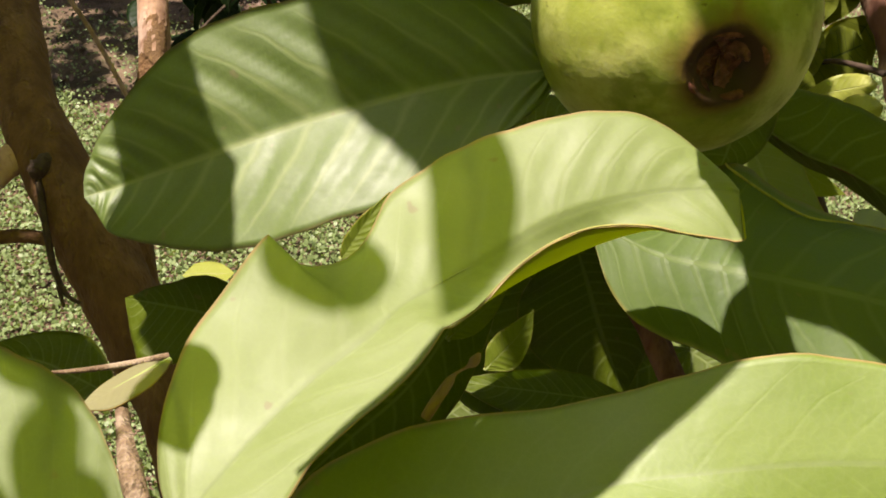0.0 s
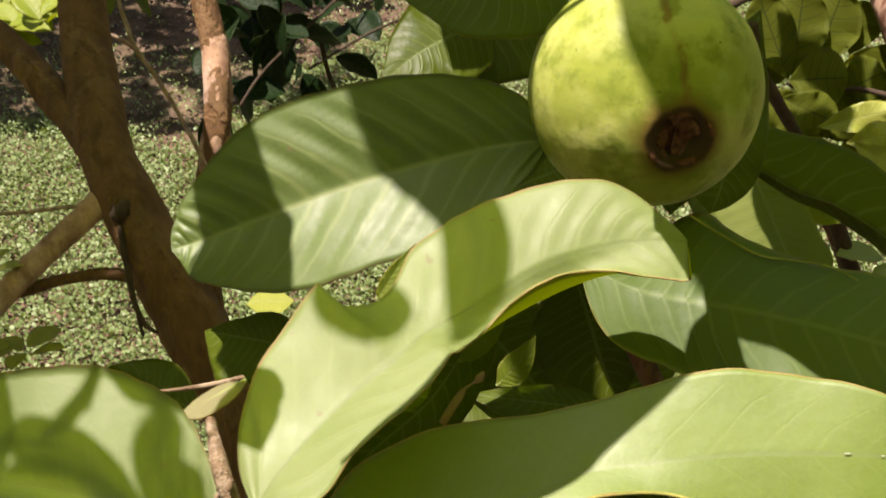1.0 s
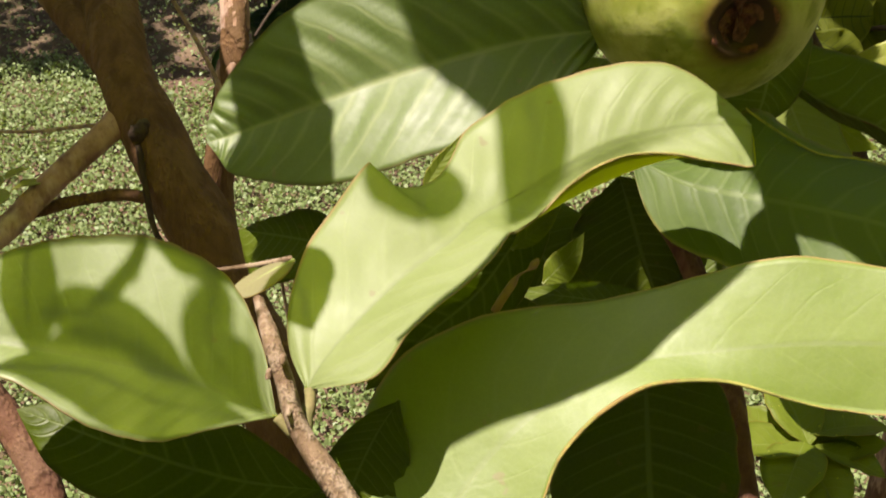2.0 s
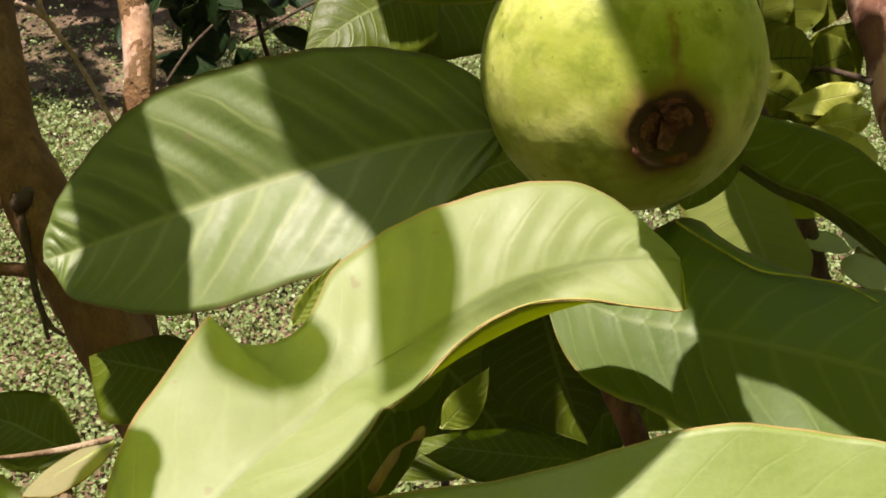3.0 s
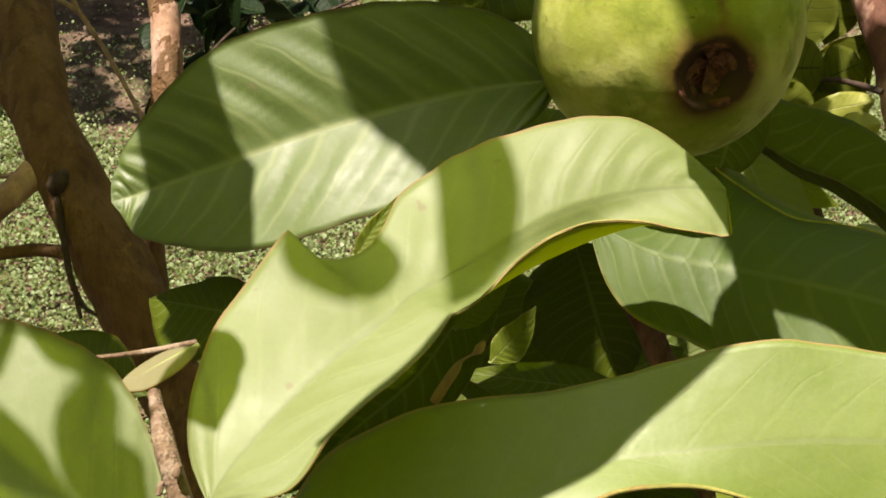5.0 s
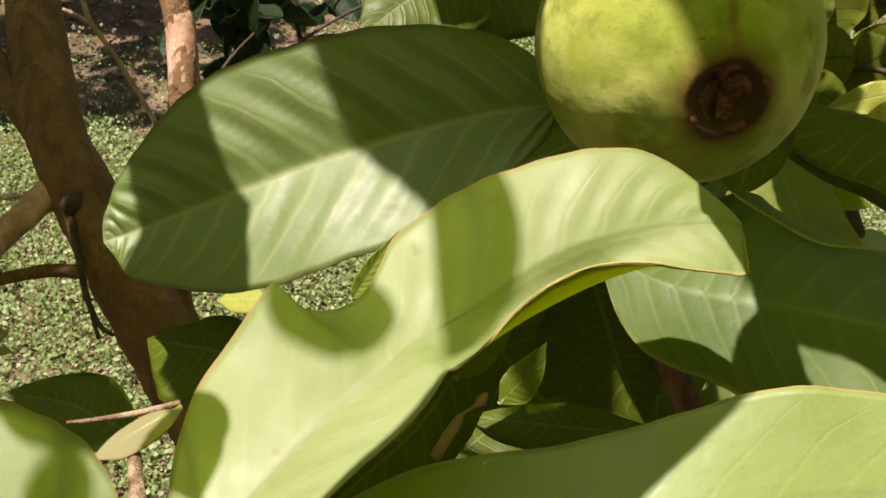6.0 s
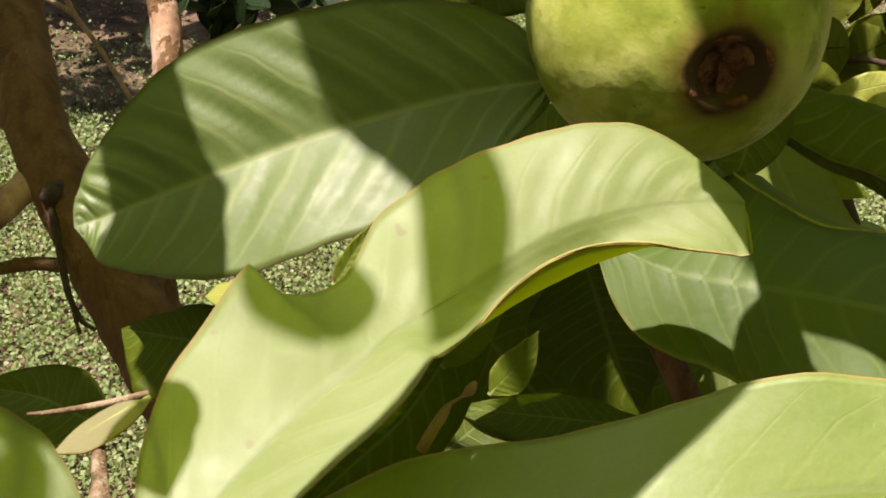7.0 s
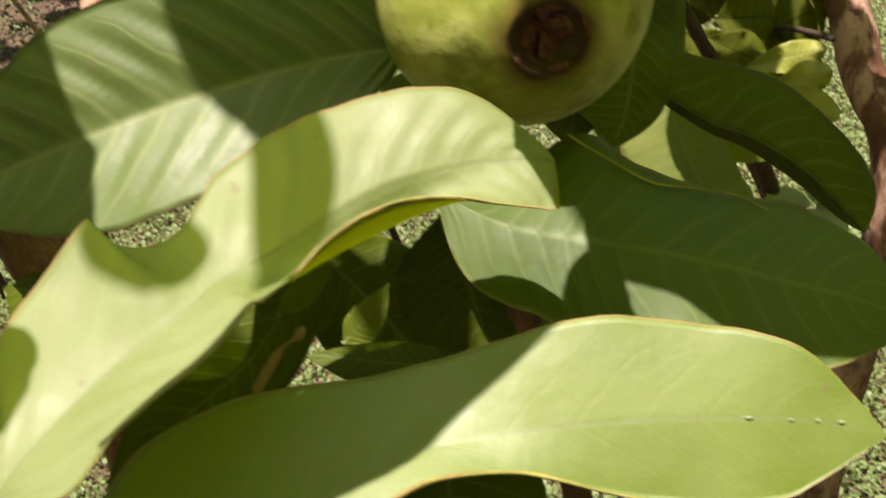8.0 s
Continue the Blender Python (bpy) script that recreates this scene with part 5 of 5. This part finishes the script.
leaf(above, (0.000, 0.000, 1.000), [
        (-0.0618, 0.2192, 1.6668, 0.0000, 0.0000, 0.0000, 0.0000),
        (-0.0632, 0.2081, 1.6599, 0.0069, 0.0023, -0.0132, -0.0148),
        (-0.0636, 0.2001, 1.6505, 0.0075, 0.0024, -0.0152, -0.0189),
        (-0.0645, 0.1932, 1.6408, 0.0076, 0.0038, -0.0115, -0.0170),
        (-0.0664, 0.1887, 1.6315, 0.0000, 0.0000, 0.0000, 0.0000),
    ], SHADE, nu=40, nv=7, ripple=0.0008, seed=58)
leaf(above, (0.000, 0.000, 1.000), [
        (0.0410, 0.2005, 1.2347, 0.0000, 0.0000, 0.0000, 0.0000),
        (0.0392, 0.1942, 1.2300, 0.0085, 0.0008, -0.0031, 0.0015),
        (0.0387, 0.1878, 1.2271, 0.0105, -0.0006, -0.0047, 0.0014),
        (0.0391, 0.1828, 1.2226, 0.0085, -0.0017, -0.0056, 0.0022),
        (0.0377, 0.1720, 1.2165, 0.0000, 0.0000, 0.0000, 0.0000),
    ], SHADE, nu=40, nv=7, ripple=0.0002, seed=59)
leaf(above, (0.000, 0.000, 1.000), [
        (-0.1800, 0.2222, 1.3150, 0.0000, 0.0000, 0.0000, 0.0000),
        (-0.1702, 0.2199, 1.3150, -0.0085, 0.0012, 0.0085, 0.0012),
        (-0.1602, 0.2175, 1.3150, -0.0098, 0.0012, 0.0098, 0.0012),
        (-0.1520, 0.2152, 1.3150, -0.0070, 0.0012, 0.0070, 0.0012),
        (-0.1432, 0.2130, 1.3150, 0.0000, 0.0000, 0.0000, 0.0000),
    ], SHADE, nu=40, nv=7, ripple=0.0004, seed=67)
branch("twig", [(-0.12, 0.30, 1.33, 0.002), (-0.05, 0.26, 1.31, 0.0022), (0.02, 0.24, 1.30, 0.0025), (0.08, 0.27, 1.31, 0.003), (0.16, 0.40, 1.36, 0.004)], BARK_TWIG, above, sides=8, seed=35)


# ---- leaves of the trees behind ----
def small_leaf(name, long, wide, bend, seed, fold=0.25):
    rows = []
    for s, w in ((0, 0.0), (0.1, 0.45), (0.3, 0.9), (0.52, 1.0), (0.75, 0.78), (0.92, 0.35), (1, 0.0)):
        rows.append((long * s, 0, -bend * long * s * s, -wide * w, fold * wide * w, wide * w, fold * wide * w))
    return blade_mesh(name, (0, 0, 1), rows, nu=16, nv=3, thick=0.00035, ripple=0.04 * wide, quilt=0.03 * wide, veins=9, seed=seed)[0]


def spray(parent, count, centre, size, leaves, skins, seed, aim=None, tilt=0.7):
    """Leaves on one mesh or a few, set round a place; aim: the way that their tips point."""
    rng = random.Random(seed)
    for k in range(count):
        ob = new("leaf", leaves[k % len(leaves)])
        for m in skins:
            if m.name not in ob.data.materials:
                ob.data.materials.append(m)
        off = Vector([rng.uniform(-1, 1) * s for s in size])
        ob.parent = parent
        yaw = rng.uniform(0, 360) if aim is None else aim + rng.uniform(-60, 60)
        ob.matrix_basis = Matrix.Translation(Vector(centre) - parent.location + off) @ pose(0, 0, 0, rng.uniform(-40, 40) * tilt, rng.uniform(-35, 50) * tilt, yaw) @ Matrix.Scale(rng.uniform(0.7, 1.2), 4)


def rosette(parent, centre, count, long, skins, seed, tilt=25, start=0):
    """A tuft of leaves round the end of a twig, tips outwards."""
    rng = random.Random(seed)
    data = [small_leaf("leaf", long, long * 0.33, 0.2, seed + k) for k in range(2)]
    for mesh in data:
        for m in skins:
            mesh.materials.append(m)
    for k in range(count):
        ob = new("leaf", data[k % 2])
        ob.parent = parent
        ob.matrix_basis = Matrix.Translation(Vector(centre) - parent.location) @ pose(0, 0, 0, 0, 0, start + 137.5 * k) @ pose(0, 0, 0, rng.uniform(-15, 15), -tilt + 3.0 * k - rng.uniform(0, 25), 0) @ pose(0.004, 0, 0.002 * k) @ Matrix.Scale(rng.uniform(0.75, 1.1), 4)


tuft = thing("guava_shoot", "tuft of fresh yellow-green leaves on a dark twig", "shoot")
branch("twig", [(0.2787, 0.8579, 0.8986, 0.0016), (0.3052, 0.8534, 0.8903, 0.0018), (0.3338, 0.8425, 0.9004, 0.0022), (0.3565, 0.8012, 0.9086, 0.0028)], BARK_DARK, tuft, sides=8, seed=54)
leaf(tuft, (-0.256, -0.903, 0.346), [
        (0.2815, 0.8638, 0.8987, 0.0000, 0.0000, 0.0000, 0.0000),
        (0.2746, 0.8711, 0.9149, 0.0128, -0.0002, -0.0126, 0.0082),
        (0.2659, 0.8795, 0.9351, 0.0202, -0.0065, -0.0204, 0.0067),
        (0.2573, 0.8874, 0.9544, 0.0153, -0.0090, -0.0151, 0.0007),
        (0.2523, 0.8891, 0.9652, 0.0000, 0.0000, 0.0000, 0.0000),
    ], TUFT, nu=28, nv=5, ripple=0.0026, quilt=0.0004, seed=91, veins=10)
leaf(tuft, (-0.275, -0.899, 0.341), [
        (0.2878, 0.8745, 0.8968, 0.0000, 0.0000, 0.0000, 0.0000),
        (0.2895, 0.8824, 0.9140, 0.0153, -0.0002, -0.0153, 0.0085),
        (0.2915, 0.8911, 0.9343, 0.0246, -0.0069, -0.0246, 0.0069),
        (0.2934, 0.9000, 0.9550, 0.0184, -0.0093, -0.0184, 0.0009),
        (0.2936, 0.9019, 0.9659, 0.0000, 0.0000, 0.0000, 0.0000),
    ], TUFT, nu=28, nv=5, ripple=0.0026, quilt=0.0004, seed=92, veins=10)
leaf(tuft, (-0.298, -0.893, 0.336), [
        (0.3079, 0.8866, 0.8970, 0.0000, 0.0000, 0.0000, 0.0000),
        (0.3141, 0.8940, 0.9131, 0.0159, 0.0002, -0.0165, 0.0083),
        (0.3206, 0.9014, 0.9331, 0.0265, -0.0080, -0.0259, 0.0050),
        (0.3282, 0.9105, 0.9519, 0.0193, -0.0089, -0.0198, 0.0007),
        (0.3307, 0.9122, 0.9625, 0.0000, 0.0000, 0.0000, 0.0000),
    ], TUFT, nu=28, nv=5, ripple=0.0026, quilt=0.0004, seed=93, veins=10)
leaf(tuft, (-0.318, -0.888, 0.332), [
        (0.3433, 0.9042, 0.9059, 0.0000, 0.0000, 0.0000, 0.0000),
        (0.3456, 0.9085, 0.9169, 0.0135, 0.0003, -0.0128, 0.0080),
        (0.3481, 0.9119, 0.9303, 0.0210, -0.0077, -0.0212, 0.0048),
        (0.3508, 0.9174, 0.9433, 0.0160, -0.0088, -0.0153, 0.0002),
        (0.3514, 0.9172, 0.9506, 0.0000, 0.0000, 0.0000, 0.0000),
    ], TUFT, nu=28, nv=5, ripple=0.0026, quilt=0.0004, seed=94, veins=10)
leaf(tuft, (-0.293, -0.880, 0.374), [
        (0.2758, 0.8452, 0.9067, 0.0000, 0.0000, 0.0000, 0.0000),
        (0.2876, 0.8438, 0.9078, 0.0159, 0.0060, -0.0159, 0.0022),
        (0.3013, 0.8417, 0.9098, 0.0256, 0.0030, -0.0256, -0.0030),
        (0.3150, 0.8394, 0.9113, 0.0189, -0.0021, -0.0195, -0.0065),
        (0.3212, 0.8360, 0.9133, 0.0000, 0.0000, 0.0000, 0.0000),
    ], TUFT, nu=28, nv=5, ripple=0.0026, quilt=0.0004, seed=95, veins=10)
leaf(tuft, (-0.325, -0.869, 0.372), [
        (0.3229, 0.8503, 0.8943, 0.0000, 0.0000, 0.0000, 0.0000),
        (0.3318, 0.8508, 0.8988, 0.0142, 0.0038, -0.0139, 0.0046),
        (0.3417, 0.8507, 0.9041, 0.0225, -0.0006, -0.0225, 0.0006),
        (0.3516, 0.8507, 0.9097, 0.0169, -0.0046, -0.0164, -0.0037),
        (0.3558, 0.8483, 0.9133, 0.0000, 0.0000, 0.0000, 0.0000),
    ], TUFT, nu=28, nv=5, ripple=0.0026, quilt=0.0004, seed=96, veins=10)
leaf(tuft, (-0.287, -0.871, 0.398), [
        (0.2684, 0.8332, 0.8965, 0.0000, 0.0000, 0.0000, 0.0000),
        (0.2791, 0.8288, 0.8929, 0.0112, 0.0067, -0.0109, 0.0017),
        (0.2915, 0.8231, 0.8888, 0.0176, 0.0039, -0.0184, -0.0042),
        (0.3042, 0.8175, 0.8848, 0.0133, -0.0010, -0.0136, -0.0070),
        (0.3095, 0.8125, 0.8841, 0.0000, 0.0000, 0.0000, 0.0000),
    ], TUFT, nu=28, nv=5, ripple=0.0026, quilt=0.0004, seed=97, veins=10)
leaf(tuft, (-0.323, -0.858, 0.398), [
        (0.2936, 0.8074, 0.8818, 0.0000, 0.0000, 0.0000, 0.0000),
        (0.3097, 0.8077, 0.8858, 0.0073, 0.0043, -0.0074, 0.0039),
        (0.3281, 0.8077, 0.8910, 0.0123, 0.0003, -0.0117, -0.0003),
        (0.3469, 0.8074, 0.8958, 0.0086, -0.0040, -0.0093, -0.0043),
        (0.3550, 0.8050, 0.8994, 0.0000, 0.0000, 0.0000, 0.0000),
    ], YELLOW, nu=28, nv=5, ripple=0.0026, quilt=0.0004, seed=98, veins=10)
leaf(tuft, (-0.336, -0.848, 0.411), [
        (0.3145, 0.7920, 0.8750, 0.0000, 0.0000, 0.0000, 0.0000),
        (0.3253, 0.7916, 0.8778, 0.0079, 0.0042, -0.0079, 0.0041),
        (0.3377, 0.7896, 0.8819, 0.0133, -0.0012, -0.0133, -0.0016),
        (0.3502, 0.7885, 0.8855, 0.0097, -0.0055, -0.0097, -0.0057),
        (0.3559, 0.7866, 0.8880, 0.0000, 0.0000, 0.0000, 0.0000),
    ], YELLOW, nu=28, nv=5, ripple=0.0026, quilt=0.0004, seed=99, veins=10)
leaf(tuft, (-0.340, -0.838, 0.427), [
        (0.3157, 0.7837, 0.8806, 0.0000, 0.0000, 0.0000, 0.0000),
        (0.3265, 0.7784, 0.8752, 0.0069, 0.0060, -0.0074, 0.0022),
        (0.3390, 0.7715, 0.8691, 0.0115, 0.0030, -0.0115, -0.0030),
        (0.3515, 0.7646, 0.8631, 0.0082, -0.0021, -0.0087, -0.0063),
        (0.3568, 0.7591, 0.8615, 0.0000, 0.0000, 0.0000, 0.0000),
    ], YELLOW, nu=28, nv=5, ripple=0.0026, quilt=0.0004, seed=100, veins=10)
leaf(tuft, (-0.314, -0.861, 0.399), [
        (0.3681, 0.8433, 0.8714, 0.0000, 0.0000, 0.0000, 0.0000),
        (0.3490, 0.8419, 0.8736, 0.0130, 0.0020, -0.0130, 0.0055),
        (0.3268, 0.8398, 0.8766, 0.0210, -0.0029, -0.0211, 0.0028),
        (0.3038, 0.8377, 0.8796, 0.0156, -0.0056, -0.0155, -0.0015),
        (0.2921, 0.8343, 0.8821, 0.0000, 0.0000, 0.0000, 0.0000),
    ], TUFT, nu=24, nv=5, ripple=0.0026, quilt=0.0004, seed=101, veins=10)
leaf(tuft, (-0.329, -0.869, 0.369), [
        (0.3757, 0.8910, 0.9217, 0.0000, 0.0000, 0.0000, 0.0000),
        (0.3648, 0.8817, 0.9104, 0.0155, 0.0071, -0.0151, 0.0006),
        (0.3511, 0.8701, 0.8973, 0.0248, 0.0053, -0.0248, -0.0053),
        (0.3380, 0.8584, 0.8840, 0.0186, 0.0004, -0.0186, -0.0077),
        (0.3304, 0.8504, 0.8786, 0.0000, 0.0000, 0.0000, 0.0000),
    ], TUFT, nu=24, nv=5, ripple=0.0026, quilt=0.0004, seed=102, veins=10)
leaf(tuft, (-0.286, -0.871, 0.400), [
        (0.2709, 0.8541, 0.8633, 0.0000, 0.0000, 0.0000, 0.0000),
        (0.2850, 0.8548, 0.8678, 0.0152, 0.0042, -0.0146, 0.0039),
        (0.3016, 0.8548, 0.8732, 0.0238, 0.0003, -0.0244, -0.0003),
        (0.3181, 0.8551, 0.8790, 0.0184, -0.0039, -0.0178, -0.0043),
        (0.3256, 0.8528, 0.8828, 0.0000, 0.0000, 0.0000, 0.0000),
    ], TUFT, nu=24, nv=5, ripple=0.0026, quilt=0.0004, seed=103, veins=10)
leaf(tuft, (-0.265, -0.878, 0.400), [
        (0.2533, 0.8492, 0.8945, 0.0000, 0.0000, 0.0000, 0.0000),
        (0.2619, 0.8440, 0.8896, 0.0112, 0.0069, -0.0112, 0.0012),
        (0.2717, 0.8375, 0.8842, 0.0176, 0.0044, -0.0180, -0.0047),
        (0.2818, 0.8308, 0.8785, 0.0137, -0.0005, -0.0133, -0.0073),
        (0.2859, 0.8253, 0.8769, 0.0000, 0.0000, 0.0000, 0.0000),
    ], TUFT, nu=24, nv=5, ripple=0.0026, quilt=0.0004, seed=104, veins=10)
leaf(tuft, (-0.326, -0.844, 0.425), [
        (0.3641, 0.8330, 0.8251, 0.0000, 0.0000, 0.0000, 0.0000),
        (0.3560, 0.8351, 0.8328, 0.0128, -0.0002, -0.0124, 0.0077),
        (0.3461, 0.8373, 0.8426, 0.0205, -0.0063, -0.0205, 0.0063),
        (0.3363, 0.8392, 0.8519, 0.0158, -0.0084, -0.0154, 0.0009),
        (0.3306, 0.8380, 0.8578, 0.0000, 0.0000, 0.0000, 0.0000),
    ], TUFT, nu=24, nv=5, ripple=0.0026, quilt=0.0004, seed=105, veins=10)
leaf(tuft, (-0.258, -0.897, 0.360), [
        (0.2907, 0.9187, 0.9318, 0.0000, 0.0000, 0.0000, 0.0000),
        (0.2843, 0.9096, 0.9205, 0.0119, 0.0060, -0.0111, 0.0016),
        (0.2753, 0.8975, 0.9084, 0.0187, 0.0024, -0.0196, -0.0051),
        (0.2679, 0.8868, 0.8947, 0.0147, -0.0007, -0.0139, -0.0064),
        (0.2630, 0.8790, 0.8895, 0.0000, 0.0000, 0.0000, 0.0000),
    ], TUFT, nu=24, nv=5, ripple=0.0026, quilt=0.0004, seed=106, veins=10)
rosette(third, (0.3099, 0.6650, 0.8381), 6, 0.045, PALE, 8, 10)
rosette(third, (0.1830, 0.4180, 0.8219), 9, 0.05, MID, 9, 20)
rosette(tree, (-0.3571, 0.8223, 0.9854), 14, 0.05, SUNNY, 10, 12)
rosette(tree, (-0.3408, 0.8415, 0.9585), 10, 0.045, SUNNY, 11, 12)
rosette(tree, (-0.3755, 0.8302, 0.9407), 7, 0.035, SUNNY, 15, 12)
rosette(tree, (-0.2950, 0.6850, 1.0060), 6, 0.034, SUNNY, 16, 20)
rosette(tree, (-0.2700, 0.6680, 1.0180), 4, 0.030, SUNNY, 17, 20)
rosette(tree, (-0.2276, 0.6959, 1.0428), 2, 0.032, DARK, 12, -60)
rosette(tree, (-0.2528, 0.4756, 0.9481), 4, 0.018, YELLOW, 13, 10)
rosette(tree, (-0.2404, 0.4686, 0.8970), 5, 0.022, YELLOW, 14, 10)

tuft_low = thing("seedling", "pale yellow leaf of a seedling on a thin stem", "seedling")
branch("stem", [(-0.14, 0.78, -0.02, 0.002), (-0.145, 0.77, 0.4, 0.0018), (-0.165, 0.763, 0.738, 0.0014)], BARK_TWIG, tuft_low, sides=8, seed=55)
leaf(tuft_low, (0.157, -0.818, 0.553), [
        (-0.1751, 0.7507, 0.7432, 0.0000, 0.0000, 0.0000, 0.0000),
        (-0.1631, 0.7519, 0.7448, -0.0087, -0.0096, 0.0094, 0.0146),
        (-0.1463, 0.7522, 0.7447, -0.0082, -0.0096, 0.0099, 0.0145),
        (-0.1348, 0.7529, 0.7455, 0.0000, 0.0000, 0.0000, 0.0000),
    ], YELLOW, "single pale yellow leaf", nu=24, nv=5, ripple=0.0008, seed=16)
shrub = thing("shrub", "glossy-leaved shrub with thin twigs, leaf colour darkened for shade", "shrub", at=(-0.13, 1.15, 0.0))
branch("stem", under(shrub, [(0.06, 1.15, -0.03, 0.007), (0.05, 1.12, 0.4, 0.005), (-0.03, 1.04, 0.70, 0.0035), (-0.11, 0.985, 0.82, 0.0025), (-0.13, 0.98, 0.90, 0.002)]), BARK_DARK, shrub, sides=10, seed=51)
branch("twig", under(shrub, [(-0.1753, 0.8085, 0.8981, 0.0011), (-0.1651, 0.8695, 0.9025, 0.0012), (-0.1325, 0.9377, 0.9181, 0.0013), (-0.0853, 1.0137, 0.9463, 0.0013)]), BARK_DARK, shrub, sides=8, seed=52)
branch("twig", under(shrub, [(-0.1323, 0.9180, 0.8850, 0.0013), (-0.0834, 0.9630, 0.9005, 0.0014), (-0.0366, 0.9938, 0.9115, 0.0014)]), BARK_DARK, shrub, sides=8, seed=53)
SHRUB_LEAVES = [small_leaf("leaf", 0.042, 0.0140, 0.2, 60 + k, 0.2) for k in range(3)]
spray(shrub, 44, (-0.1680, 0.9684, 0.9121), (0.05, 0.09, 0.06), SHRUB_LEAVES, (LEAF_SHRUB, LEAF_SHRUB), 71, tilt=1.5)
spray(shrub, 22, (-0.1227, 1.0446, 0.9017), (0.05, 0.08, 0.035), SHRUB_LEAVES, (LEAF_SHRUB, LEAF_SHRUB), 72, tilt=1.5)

# ---- unseen crowns added overhead to shade the trunks and the bare soil ----
third_crown = link("crown", leaf_patch("crown", 170, ((0.02, 0.36), (0.60, 1.02)), (0.05, 0.09), (1.2, 1.45), 0.6, lambda x, y, c: ((x - 0.17) / 0.17) ** 2 + ((y - 0.72) / 0.12) ** 2 < 1.0 and c < 0.45, 24), (LEAF_DARK,), third)
third_crown.location = -third.location
crown = link("crown", leaf_patch("crown", 370, ((-0.45, -0.28), (0.40, 0.60)), (0.06, 0.11), (1.32, 1.55), 0.6, lambda x, y, c: not (x < -0.315 and 0.43 < y < 0.50) and c < 0.5 + noise.noise(Vector((x * 3, y * 3, 7.0))), 21), (LEAF_DARK,), tree)
crown.location = -tree.location
far_crown = thing("shade_tree", "unseen leafy tree added to shade the bare soil", "tree", at=(-2.5, 4.4, 0.0))
branch("trunk", [(0, 0, -0.05, 0.09), (0.05, 0.05, 1.2, 0.07), (0.0, 0.1, 2.6, 0.05)], BARK_TRUNK, far_crown, sides=16, seed=81)
far_leaves = link("crown", leaf_patch("crown", 6000, ((-4.2, -0.6), (2.2, 6.0)), (0.08, 0.15), (2.3, 3.0), 0.7, lambda x, y, c: x < -1.15 + 0.3 * noise.noise(Vector((x * 3, y * 3, 2.0))) and ((x + 2.4) / 1.75) ** 2 + ((y - 4.12) / 1.9) ** 2 + 0.4 * noise.noise(Vector((x * 2, y * 2, 4.0))) < 1.0 and c < 0.78 + 0.8 * noise.noise(Vector((x * 2, y * 2, 1.0))), 22), (LEAF_DARK,), far_crown)
far_leaves.location = -far_crown.location


def canopy_open(x, y, chance):
    """Where the added, unseen canopy has leaves: over and behind the path and at the sides, leaving the sun its way to
    the branch in front.
    """
    if 0.02 < y < (0.47 if x > -0.2 else 0.42) and -0.42 < x < 0.16 or y > 0.64:
        return False
    ring = ((x - 0.05) / 1.5) ** 2 + ((y + 0.5) / 1.25) ** 2 + 0.5 * noise.noise(Vector((x * 2.0, y * 2.0, 2.0)))
    return ring < 1.0 and chance < 0.92 + 0.5 * noise.noise(Vector((x * 2.4, y * 2.4, 5.0)))


# added out of view to block sky and send green light down
canopy = thing("guava_tree", "unseen leaf canopy added overhead to dim and green the skylight", "tree", at=(0.1, -0.9, 0.0))
branch("trunk", [(0, 0, -0.05, 0.04), (0.02, 0.03, 0.9, 0.032), (-0.05, 0.2, 1.75, 0.022)], BARK_TRUNK, canopy, sides=16, seed=82)
canopy_leaves = link("crown", leaf_patch("crown", 3900, ((-1.9, 2.0), (-2.1, 0.75)), (0.07, 0.12), (1.55, 2.0), 0.5, canopy_open, 23, even=True), (LEAF_CANOPY,), canopy)
canopy_leaves.location = -canopy.location
# second unseen layer, dims what the front leaves reflect
lower_leaves = link("crown", leaf_patch("crown", 500, ((-0.40, 0.45), (-0.75, -0.03)), (0.07, 0.11), (1.47, 1.56), 0.4, lambda x, y, c: c < 0.95, 26, even=True), (LEAF_CANOPY,), canopy)
lower_leaves.location = -canopy.location


# ---- unseen hedge added all round to block low sky and bounce green light ----
def on_hedge(x, y, chance):
    far = math.hypot(x, y - 1.5) + 0.5 * noise.noise(Vector((x * 0.8, y * 0.8, 6.0)))
    return 5.2 < far < 6.3


hedge = link("backdrop", leaf_patch("backdrop", 60000, ((-7.0, 7.0), (-5.5, 8.5)), (0.2, 0.42), (0.0, 5.6), 1.2, on_hedge, 25), LEAF_FRESH)
tagged(hedge, "tall green leafy ring, unseen, added to block low sky light", "hedge", kind="structure")
